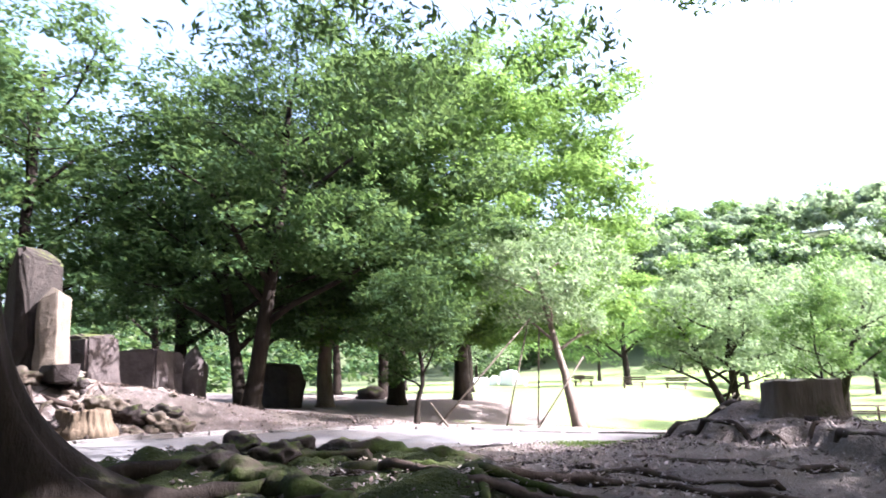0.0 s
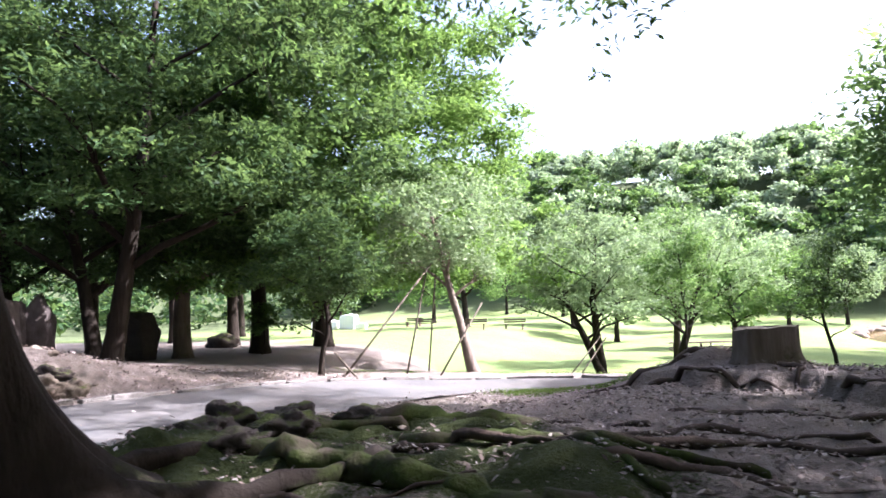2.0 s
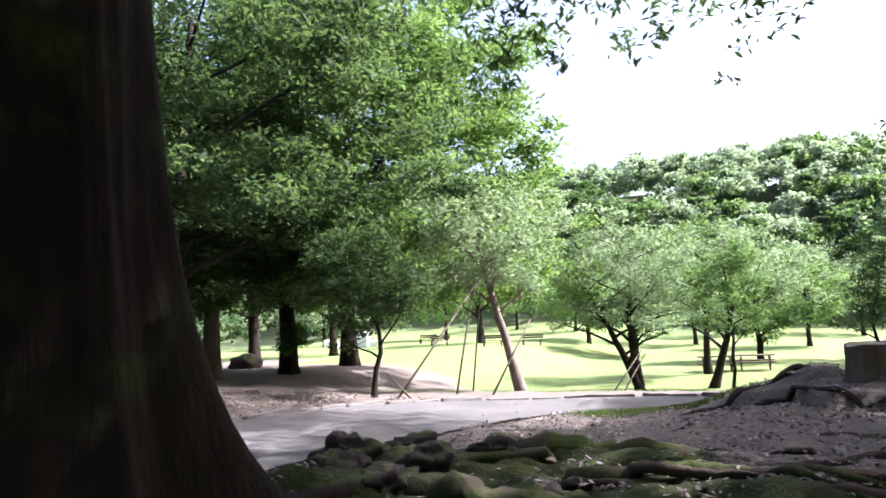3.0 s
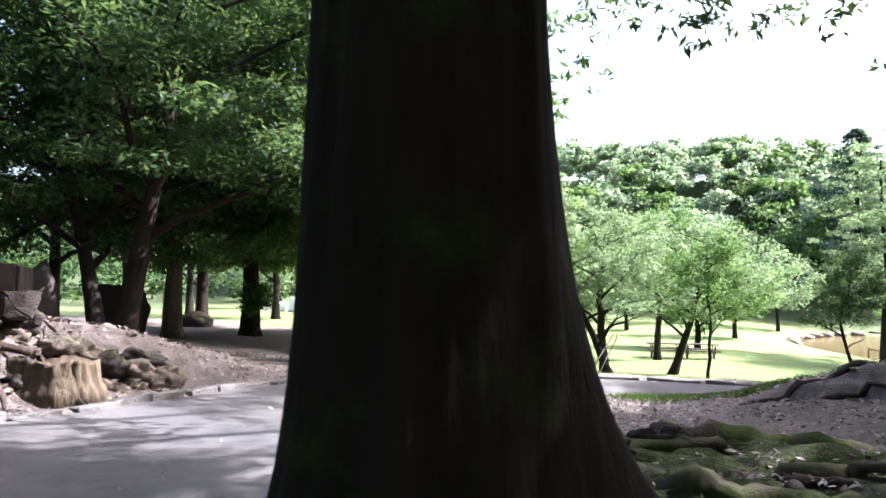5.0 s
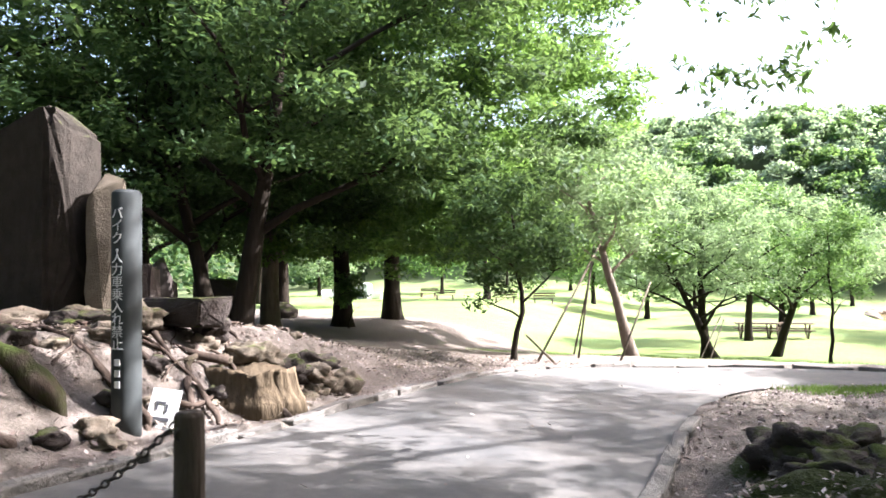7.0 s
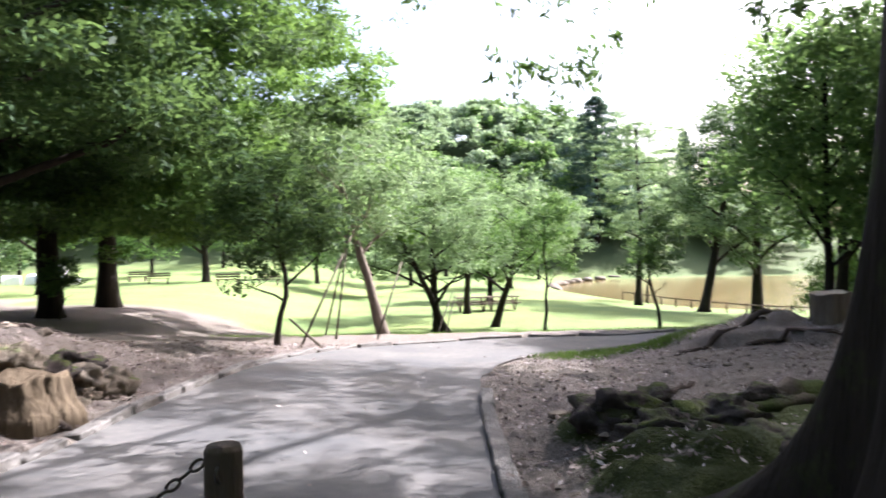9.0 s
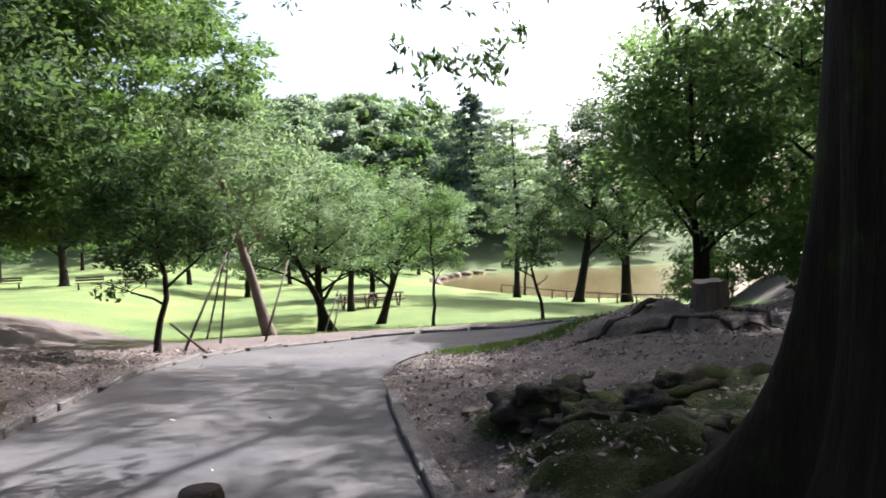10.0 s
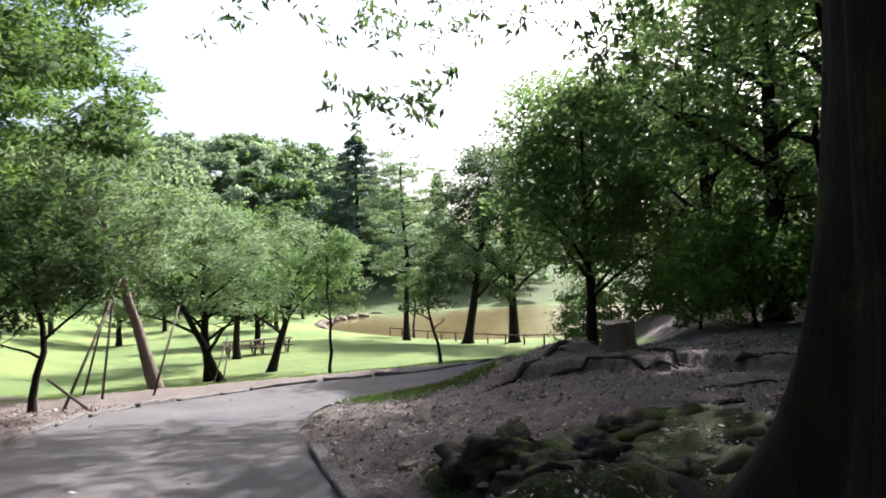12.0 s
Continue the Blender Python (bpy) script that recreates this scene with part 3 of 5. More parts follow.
    # limbs reaching out to the added shade clumps
    for a, le in ((50, 12), (56, 14.5), (61, 13), (66, 15.5), (72, 13.5)):
        line = bend((0, 0, 7.8), (math.cos(radians(a)) * le, math.sin(radians(a)) * le, 9.6), 7, 0.3, rng)
        pieces.append(tube(line, [0.15 * (1 - 0.85 * j / 7) for j in range(8)], 6, 0.2, a))
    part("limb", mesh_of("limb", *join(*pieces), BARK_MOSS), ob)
    part("crown", quads_mesh("crown", leaves(pts, rad, 66, 0.18, np.random.default_rng(3), 0.5), LEAF_DEEP_SHADED), ob)
    # sprays: world places of the drooping ends
    sprays = ((1.05, 7.6, 3.45, 0.34), (1.35, 7.7, 3.62, 0.22), (0.75, 7.9, 3.6, 0.22), (1.55, 8.0, 3.95, 0.25), (0.0, 8.4, 4.75, 0.42), (0.35, 8.3, 5.0, 0.35), (1.1, 8.4, 4.75, 0.35), (1.7, 8.2, 4.6, 0.35),
              (2.1, 8.0, 4.7, 0.3), (3.0, 6.3, 3.75, 0.22), (3.05, 6.4, 4.1, 0.3), (3.2, 6.6, 4.5, 0.4), (2.9, 7.1, 4.6, 0.35), (3.6, 7.4, 4.3, 0.35), (4.2, 7.6, 4.25, 0.4), (4.9, 7.4, 4.3, 0.4), (5.4, 7.6, 4.35, 0.35), (2.2, 9.0, 5.2, 0.5), (3.4, 9.0, 5.3, 0.5), (4.6, 8.6, 5.0, 0.45),
              (3.4, 5.8, 4.65, 0.45), (2.6, 5.5, 4.85, 0.45), (4.2, 6.2, 4.6, 0.45), (4.8, 6.7, 4.6, 0.4), (1.8, 5.3, 5.1, 0.4), (3.0, 4.9, 4.95, 0.45), (3.9, 5.2, 4.95, 0.45), (5.4, 6.6, 4.75, 0.4))
    pieces, pts, rad = [], [], []
    for x, y, z, r in sprays:
        tip = Vector((x, y, z)) - base
        root_at = Vector((tip.x * 0.35, tip.y * 0.5, tip.z + 2.4))
        pieces.append(tube(bend(root_at, tip, 9, 0.28, rng, 0.5), [0.006 - 0.0004 * j for j in range(10)], 3))
        for _ in range(9):
            pts.append(tuple(tip + Vector((rng.gauss(0, r), rng.gauss(0, r), rng.gauss(0.05, r * 0.45)))))
            rad.append(r * 0.45)
    part("twig", mesh_of("twig", *join(*pieces), BARK), ob, "thin drooping twigs")
    part("spray", quads_mesh("spray", leaves(pts, rad, 11, 0.115, np.random.default_rng(5), 0.7, 0.5, 0.34), LEAF_MID), ob, "hanging sprays of pointed leaves")
    return ob


BIG = big_tree()


# ---- mossy roots over the ground ----
def ground_root(points, r0, r1, mat, seed, label, up=0.0, flat=0.8, name="tree_root", segs=14, wob=0.75):
    """A gnarled root that follows the ground; radii run from r0 to r1."""
    rng = random.Random(seed)
    line, rad = [], []
    n = 10 * (len(points) - 1)
    for i in range(n + 1):
        t = i / 10
        k = min(int(t), len(points) - 2)
        x = points[k][0] + (points[k + 1][0] - points[k][0]) * (t - k)
        y = points[k][1] + (points[k + 1][1] - points[k][1]) * (t - k)
        x += 0.10 * noise.noise(Vector((x * 1.3, y * 1.3, seed))) + 0.05 * noise.noise(Vector((x * 4, y * 4, seed)))
        y += 0.14 * noise.noise(Vector((x * 1.5, y * 1.5, seed + 40))) + 0.07 * noise.noise(Vector((x * 4.5, y * 4.5, seed + 9)))
        s = i / n
        r = (r0 + (r1 - r0) * s) * rng.uniform(0.85, 1.18) * (0.45 if i in (0, n) else 1)
        line.append(at(x, y, up + r * 0.25 + 0.08 * noise.noise(Vector((x * 2, y * 2, seed))) - (0.12 if i in (0, n) else 0)))
        rad.append(r)
    o = line[0].copy()
    ob = new(name, mesh_of(name, *tube([p - o for p in line], rad, segs, wob, seed, flat=flat), mat))
    ob.location = o
    return tagged(ob, label, "root", "roots over the earth")


MOSSY = "thick gnarled tree root covered in green moss on the earth"
DRY = "bare weathered root lying across the brown earth"
rr = random.Random(31)
for x0, y0, x1, y1, r in ((1.1, 6.1, 3.2, 6.4, 0.20), (2.4, 6.5, 4.7, 7.0, 0.15), (2.6, 5.0, 4.3, 4.8, 0.19), (3.9, 4.9, 5.6, 4.2, 0.13), (4.9, 4.6, 6.6, 5.2, 0.14), (1.6, 5.3, 3.0, 5.6, 0.16), (3.4, 5.8, 5.0, 6.2, 0.12), (1.9, 4.3, 3.3, 4.2, 0.14), (1.2, 6.9, 2.6, 7.0, 0.12)):
    mid = ((x0 + x1) / 2 + rr.uniform(-0.2, 0.2), (y0 + y1) / 2 + rr.uniform(-0.22, 0.22))
    ground_root([(x0, y0), mid, (x1, y1)], r, r * 0.6, BARK_ROOT, rr.random() * 50, MOSSY, -0.03, wob=0.6)
for pts, r in ((((4.6, 5.9), (5.9, 6.5), (7.4, 6.6)), 0.08), (((4.4, 6.6), (5.6, 7.2), (7.0, 7.1)), 0.07), (((3.0, 7.4), (4.2, 7.7), (5.2, 7.4)), 0.09), (((2.6, 8.6), (3.3, 9.2), (3.9, 9.3)), 0.08), (((5.6, 5.3), (6.8, 5.6), (8.2, 5.3)), 0.07),
               (((4.9, 8.2), (6.0, 8.3), (7.2, 7.7)), 0.06), (((3.2, 3.5), (4.4, 3.1), (5.8, 3.2)), 0.08), (((6.2, 7.6), (7.4, 8.1), (8.6, 7.6)), 0.07)):
    ground_root(pts, r * 0.75, r * 0.4, BARK_DRY, rr.random() * 50, DRY, -0.015)
for _ in range(18):
    x0, y0 = rr.uniform(1.6, 6.0), rr.uniform(3.4, 6.2)
    a, le = rr.gauss(0.05, 0.55), rr.uniform(0.6, 1.6)
    r = rr.uniform(0.03, 0.075)
    ground_root([(x0, y0), (x0 + le * 0.5 * math.cos(a) + rr.uniform(-0.1, 0.1), y0 + le * 0.5 * math.sin(a) + rr.uniform(-0.12, 0.12)), (x0 + le * math.cos(a), y0 + le * math.sin(a))], r, r * 0.5, BARK_ROOT if rr.random() < 0.6 else BARK_DRY, rr.random() * 90, "small knotted root woven between larger mossy roots", 0.03, segs=8)
for i, (x, y, sx, sy, sz) in enumerate(((1.3, 6.2, 0.34, 0.3, 0.22), (1.75, 6.6, 0.30, 0.24, 0.16), (2.1, 6.0, 0.36, 0.32, 0.2), (1.5, 5.6, 0.36, 0.3, 0.2), (2.75, 6.5, 0.3, 0.22, 0.14), (3.6, 7.3, 0.3, 0.18, 0.12), (2.2, 5.2, 0.34, 0.24, 0.15))):
    rock("mossy_rock", at(x, y), (sx, sy, sz), STONE_DARK, "dark lumpy rock under moss among the roots", i + 2, 4, 0.62, i * 47, 0.42, group="mossy rocks")
for x, y, sx, sy, sz, sd in ((2.15, 7.35, 0.26, 0.14, 0.035, 3), (3.05, 6.75, 0.12, 0.1, 0.06, 5), (1.1, 7.6, 0.12, 0.09, 0.04, 7)):
    rock("flat_stone", at(x, y), (sx, sy, sz), STONE, "flat pale stone half sunk in the earth", sd, 2, 0.3, sd * 31, 0.2, square=0.4, group="flat stones")


# ---- stump on the mound ----
def stump():
    place = at(6.2, 11.29)
    ob = thing("tree_stump", place, "broad weathered grey-brown tree stump on the mound", "stump", turn=43)
    segs, rings = 40, 9
    verts, faces = [], []
    for i in range(rings):
        z = -0.15 + 0.64 * i / (rings - 1)
        fl = 1 + 0.16 * math.exp(-max(z, 0) / 0.08) - 0.04 * z
        for k in range(segs):
            a = 6.2832 * k / segs
            w = fl * (1 + 0.04 * math.cos(5 * a) + 0.05 * math.cos(13 * a + 1) + 0.07 * noise.noise(Vector((math.cos(a) * 2, math.sin(a) * 2, z))))
            top = 0.05 * noise.noise(Vector((math.cos(a) * 1.5, math.sin(a) * 1.5, 5))) if i == rings - 1 else 0
            verts.append((0.52 * w * math.cos(a), 0.26 * w * math.sin(a), z + top))
    for i in range(rings - 1):
        for k in range(segs):
            a, b = i * segs + k, i * segs + (k + 1) % segs
            faces.append((a, b, b + segs, a + segs))
    part("body", mesh_of("body", verts, faces, BARK_GREY), ob)
    cut, cf = [(0, 0, 0.47)], []
    for q in (0.55, 0.97):
        for k in range(segs):
            v = verts[(rings - 1) * segs + k]
            cut.append((v[0] * q, v[1] * q, v[2] * 0.6 + 0.189 + 0.02 * noise.noise(Vector(v) * 9)))
    cf += [(0, 1 + k, 1 + (k + 1) % segs) for k in range(segs)] + [(1 + k, 1 + segs + k, 1 + segs + (k + 1) % segs, 1 + (k + 1) % segs) for k in range(segs)]
    part("cut_top", mesh_of("cut_top", cut, cf, stone_material("cut_wood", (0.26, 0.21, 0.16), (0.5, 0.43, 0.34), 0, 12)), ob, "sawn greyed top of the stump")
    return ob


stump()
for pts, r in ((((5.95, 11.45), (5.2, 11.5), (4.5, 11.45), (3.4, 11.3)), 0.075), (((6.9, 9.3), (7.7, 8.6), (8.8, 8.0)), 0.05), (((4.6, 10.9), (5.4, 10.4), (6.4, 9.95)), 0.05), (((6.3, 10.9), (6.6, 10.4), (6.5, 9.8)), 0.05)):
    ground_root(pts, r, r * 0.45, BARK_DRY, rr.random() * 60, "bare root of the old stump above the eroded earth", 0.0)


# ---- the trees west of the path ----
WOOD = "trees west of the path"
DENSE = dict(limbs=12, reach=4.8, first=0.22, clumps=260, clump_r=1.05, per=140, size=0.2, mat=LEAF_MID, group=WOOD, flat=0.4)
# shaded crowns take the dark leaf copy, the sunny one the lit copy
tree("park_tree", -13.2, 20.5, "park tree with sunlit pale bark and dense foliage", 13, 0.34, (5.4, 5.4, 5.4), 8.2, seed=11, wood=BARK_GREY, skirt=90, **{**DENSE, "mat": LEAF_DEEP_SHADED})
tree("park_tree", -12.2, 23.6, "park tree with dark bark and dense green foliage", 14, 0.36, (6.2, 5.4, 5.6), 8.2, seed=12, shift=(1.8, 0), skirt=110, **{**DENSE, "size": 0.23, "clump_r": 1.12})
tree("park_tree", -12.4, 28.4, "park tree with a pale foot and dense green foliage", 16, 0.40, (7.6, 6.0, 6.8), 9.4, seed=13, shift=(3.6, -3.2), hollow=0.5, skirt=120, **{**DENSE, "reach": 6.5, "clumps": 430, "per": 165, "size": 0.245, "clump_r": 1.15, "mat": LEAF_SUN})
tree("park_tree", -10.2, 14.8, "twin-stemmed dark tree with long spreading limbs", 12, 0.30, (5.4, 4.8, 4.4), 8.2, seed=15, lean=(1.2, 0.5), shift=(1.6, 1.0), skirt=70, **{**DENSE, "first": 0.26, "reach": 5.6, "clumps": 170, "size": 0.21, "mat": LEAF_DEEP_SHADED})
tree("park_tree", -11.3, 15.2, "dark leaning tree with a forked stem", 10, 0.24, (4.4, 4.4, 4.0), 8.0, seed=16, lean=(-2.4, 0.6), skirt=60, **{**DENSE, "mat": LEAF_DEEP_SHADED, "clumps": 150})
# (-9.0, 0.0) is an added tree that keeps sky light off the boulders
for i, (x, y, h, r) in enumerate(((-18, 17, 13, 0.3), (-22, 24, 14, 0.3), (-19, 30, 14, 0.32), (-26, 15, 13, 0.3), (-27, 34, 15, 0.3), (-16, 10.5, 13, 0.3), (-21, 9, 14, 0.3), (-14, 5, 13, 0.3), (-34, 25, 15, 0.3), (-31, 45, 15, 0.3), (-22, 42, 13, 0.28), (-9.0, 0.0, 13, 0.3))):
    tree("park_tree", x, y, "dark park tree in the shade of its neighbours", h, r, (4.8, 4.8, 4.8), h * 0.62, seed=40 + i, skirt=40, **{**DENSE, "mat": LEAF_DEEP_SHADED, "clumps": 105, "per": 70, "size": 0.26})
# low bush at the foot of the dark tree, and a fringe of bushes behind the wood
tree("bush", -11.6, 23.0, "small bright green bush growing by a trunk", 1.9, 0.04, (0.6, 0.6, 0.5), 1.45, limbs=5, reach=0.6, clumps=16, clump_r=0.3, per=60, size=0.12, seed=60, category="bush")

# ---- lawn trees ----
LAWN = "trees on the lawn"
tree("lawn_tree", -3.15, 14.4, "small young tree tied to wooden props by the path", 3.6, 0.075, (1.5, 1.5, 1.2), 2.6, limbs=9, reach=1.5, first=0.3, clumps=75, clump_r=0.42, per=80, size=0.13, mat=LEAF_DEEP_SHADED, seed=20, group=LAWN)
tree("lawn_tree", -1.24, 19.1, "leaning tree with a scarred pale trunk and props", 5.6, 0.17, (2.3, 2.3, 1.7), 4.5, lean=(-1.3, 0.2), limbs=10, reach=2.2, first=0.45, clumps=84, clump_r=0.52, per=80, size=0.15, mat=LEAF_PALE, wood=BARK_GREY, seed=21, group=LAWN, sway=0.03)
tree("lawn_tree", 0.75, 26.8, "low tree with crooked slanting stems over the lawn", 5.4, 0.17, (2.6, 2.4, 1.8), 4.2, lean=(-2.4, 0.3), limbs=11, reach=2.5, first=0.25, clumps=50, clump_r=0.5, per=75, size=0.14, mat=LEAF_PALE, seed=22, group=LAWN, shift=(1.0, 0))
tree("lawn_tree", 0.4, 28.2, "upright grey-green lawn tree with a dark stem", 6.4, 0.2, (2.8, 2.6, 2.1), 4.6, limbs=11, reach=2.4, first=0.35, clumps=54, clump_r=0.52, per=75, size=0.15, mat=LEAF_PALE, seed=28, group=LAWN)
tree("lawn_tree", 2.85, 30.2, "spreading lawn tree with a slanting trunk", 6.0, 0.19, (3.3, 3.0, 1.8), 4.3, lean=(1.7, 0), limbs=12, reach=3.0, first=0.3, clumps=60, clump_r=0.52, per=78, size=0.15, mat=LEAF_PALE, seed=23, group=LAWN)
tree("lawn_tree", 3.87, 23.8, "slim young tree with a straight dark stem", 4.6, 0.07, (1.3, 1.3, 1.2), 3.5, limbs=9, reach=1.3, first=0.4, clumps=35, clump_r=0.4, per=70, size=0.12, mat=LEAF_MID, seed=24, group=LAWN)
tree("lawn_tree", 8.1, 24.8, "thin dark-leaved tree by the path", 4.3, 0.08, (1.0, 1.0, 1.1), 3.0, limbs=8, reach=1.2, first=0.35, clumps=32, clump_r=0.38, per=70, size=0.12, mat=LEAF_DEEP_SHADED, seed=25, group=LAWN)
tree("lawn_tree", 2.2, 37.4, "lawn tree beside the picnic tables", 7.5, 0.2, (3.2, 3.2, 2.5), 5.2, limbs=10, reach=2.8, clumps=80, clump_r=0.6, per=75, size=0.18, mat=LEAF_MID, seed=26, group=LAWN)
tree("lawn_tree", -17.0, 57.0, "broad low lawn tree with a rooted foot", 7.0, 0.35, (4.6, 4.6, 2.2), 4.6, limbs=10, reach=4.0, clumps=80, clump_r=0.8, per=70, size=0.24, mat=LEAF_MID, seed=27, flare=2.4, group=LAWN)
for i, (x, y, h, w) in enumerate(((-4, 55, 8, 3.6), (4.5, 48, 7.5, 3.3), (-9, 62, 9, 4.0), (-1, 70, 10, 4.6), (8, 64, 10, 4.5), (-26, 70, 10, 5), (-36, 62, 10, 5), (-14, 78, 10, 5), (3, 84, 11, 5.5), (14, 84, 11, 5), (-24, 88, 11, 6), (-44, 80, 12, 6), (10, 96, 12, 6), (20, 104, 12, 6), (-6, 98, 12, 6))):
    h *= 0.68
    tree("far_tree", x, y, "rounded leafy tree beyond the lawn", h, 0.22, (w, w, h * 0.36), h * 0.62, limbs=8, reach=w * 0.8, clumps=60, clump_r=w * 0.25, per=46, size=0.38, mat=LEAF_MID if i % 3 else LEAF_PALE, seed=70 + i, group="trees beyond the lawn", twigs=1)

# ---- trees by the pond and the wood to the east ----
POND_TREES = "trees by the pond"
tree("pond_tree", 18.2, 45.8, "tall grey-green tree leaning by the pond", 14, 0.34, (4.2, 4.2, 5.0), 8.6, lean=(2.2, 0), limbs=12, reach=3.8, first=0.25, clumps=130, clump_r=0.9, per=75, size=0.26, mat=LEAF_PALE, seed=101, group=POND_TREES)
tree("pond_tree", 21.2, 44.6, "forked dark tree on the pond shore", 15, 0.36, (4.6, 4.6, 5.4), 9.2, limbs=12, reach=4.0, first=0.2, clumps=150, clump_r=0.95, per=75, size=0.26, mat=LEAF_DEEP_SHADED, seed=102, group=POND_TREES)
tree("pond_tree", 15.4, 50.5, "pine-like tree with layered pale green boughs", 15, 0.24, (3.6, 3.6, 5.2), 8.8, limbs=16, reach=3.2, first=0.3, clumps=90, clump_r=0.7, per=70, size=0.24, mat=LEAF_PALE, seed=103, rise=0.1, group=POND_TREES, flat=0.3)
tree("pond_tree", 17.5, 55.0, "slim tree on the pond shore", 5.5, 0.1, (1.4, 1.4, 1.3), 4.0, limbs=7, reach=1.3, clumps=25, clump_r=0.5, per=60, size=0.2, mat=LEAF_MID, seed=104, group=POND_TREES)
tree("pond_tree", 23.5, 38.5, "dark leafy tree between the lawn and the wood", 13, 0.26, (4.2, 4.2, 4.6), 8.0, limbs=10, reach=3.6, clumps=120, clump_r=0.9, per=75, size=0.25, mat=LEAF_DEEP_SHADED, seed=105, group=POND_TREES)
EAST = "trees of the east wood"
# trees with y up to 2 are unseen, added to block light from behind
for i, (x, y, h, r, w) in enumerate(((10.9, 19.3, 8.6, 0.15, 2.7), (15.3, 16.4, 14, 0.34, 4.6), (14.7, 13.9, 15, 0.3, 4.6), (18.5, 22.5, 14, 0.3, 4.6), (16.2, 27.5, 13, 0.26, 4.2), (21.5, 18.0, 15, 0.3, 4.8), (20.0, 12.5, 15, 0.3, 4.8), (25, 25, 15, 0.3, 5), (24, 32, 14, 0.3, 5), (17.0, 8.0, 14, 0.3, 4.8),
                                     (13.2, 3.5, 14, 0.3, 4.8), (18.5, 2.0, 14, 0.3, 5), (12.0, -4.0, 14, 0.3, 5), (5.5, -6.5, 14, 0.3, 5), (-1.5, -9.0, 14, 0.3, 5), (27, 14, 15, 0.3, 5), (29, 6, 15, 0.3, 5), (30, 38, 14, 0.3, 5), (-9, -6, 14, 0.3, 5), (8.5, -9, 15, 0.3, 5), (2.5, -12, 15, 0.3, 5.4), (-6, -13, 15, 0.3, 5.4), (14, -11, 15, 0.3, 5.4), (21, -5, 15, 0.3, 5.4), (-14, -3, 14, 0.3, 5), (9.5, -1.0, 12, 0.3, 4.4), (-4.5, -4.5, 12, 0.3, 4.6))):
    tree("wood_tree", x, y, "tall dark tree of the shady wood, with unseen ones added for shade", h, r, (w, w, h * 0.36), h * 0.62, limbs=12, reach=w * 0.95, first=0.22, clumps=112 if y > 2 else 85, clump_r=0.95, per=75 if y > 2 else 42, size=0.24 if y > 2 else 0.36, mat=LEAF_WOOD if y > 2 else LEAF_DEEP_SHADED, seed=120 + i, group=EAST)
for i, (x, y) in enumerate(((13.4, 15.4), (14.6, 13.2), (14.2, 18.4), (16.4, 12.0), (17.6, 15.2), (19, 30), (22, 27), (24, 21), (26, 17), (24, 14), (28, 22), (27, 29), (20, 34))):
    tree("bush", x, y, "leafy undergrowth at the back of the wood", 3.2, 0.06, (2.4, 2.0, 1.5), 1.5, limbs=7, reach=1.6, first=0.1, clumps=60, clump_r=0.6, per=60, size=0.2, mat=LEAF_SUN, seed=150 + i, category="bush", group="bushes in the wood", twigs=1)


# ---- conifers beyond the pond ----
def conifer(x, y, height, width, seed, label):
    rng, nrng = random.Random(seed), np.random.default_rng(seed)
    ob = thing("conifer", at(x, y), label, "tree")
    part("trunk", mesh_of("trunk", *tube([(0, 0, -0.3), (0, 0, height * 0.5), (0, 0, height * 0.98)], [height * 0.022, height * 0.014, 0.03], 8), BARK), ob)
    pts, rad = [], []
    for i in range(480):
        t = rng.random() ** 1.3
        a, d = rng.random() * 6.283, width * (1 - t) ** 0.65 * rng.uniform(0.15, 1.0)
        pts.append((math.cos(a) * d, math.sin(a) * d, height * (0.12 + 0.86 * t) - d * 0.15))
        rad.append(0.6 + 1.1 * (1 - t))
    part("crown", quads_mesh("crown", leaves(pts, rad, 42, 0.6, nrng, 0.35, 0.2, 0.32), LEAF_BLUE), ob)


conifer(26.3, 104.5, 22, 10.5, 1, "tall blue-green conifer standing above the woods")
conifer(50.0, 132.0, 18, 2.4, 2, "narrow dark pointed conifer far off")


# ---- the wooded hill ----
def hill_woods():
    rng, nrng = random.Random(9), np.random.default_rng(9)
    for mat, name, seed, label in ((LEAF_HAZY, "hill_woods", 1, "dense mixed woods covering the distant hill"), (LEAF_MID, "hill_woods", 2, "lighter trees among the woods of the hill"), (LEAF_DEEP_SHADED, "hill_woods", 3, "dark evergreen trees among the woods of the hill")):
        pts, rad = [], []
        for _ in range((470, 190, 60)[seed - 1]):
            y = rng.uniform(96, 165) if rng.random() < 0.85 else rng.uniform(165, 230)
            x = rng.uniform(-0.62, 0.55) * y
            if ((x - POND[0][0]) / POND[1][0]) ** 2 + ((y - POND[0][1]) / POND[1][1]) ** 2 < 1.6:
                continue
            z, w = float(lie(x, y)), rng.uniform(2.6, 4.6)
            h = rng.uniform(5.5, 9.5)
            for _ in range(12):
                d = Vector((rng.gauss(0, 1), rng.gauss(0, 1), abs(rng.gauss(0, 1)) + 0.15)).normalized()
                pts.append((x + d.x * w, y + d.y * w, z + h * 0.45 + d.z * h * 0.5))
                rad.append(rng.uniform(1.0, 1.7))
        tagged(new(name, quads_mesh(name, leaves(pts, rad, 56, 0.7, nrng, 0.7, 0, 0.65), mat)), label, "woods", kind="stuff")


hill_woods()


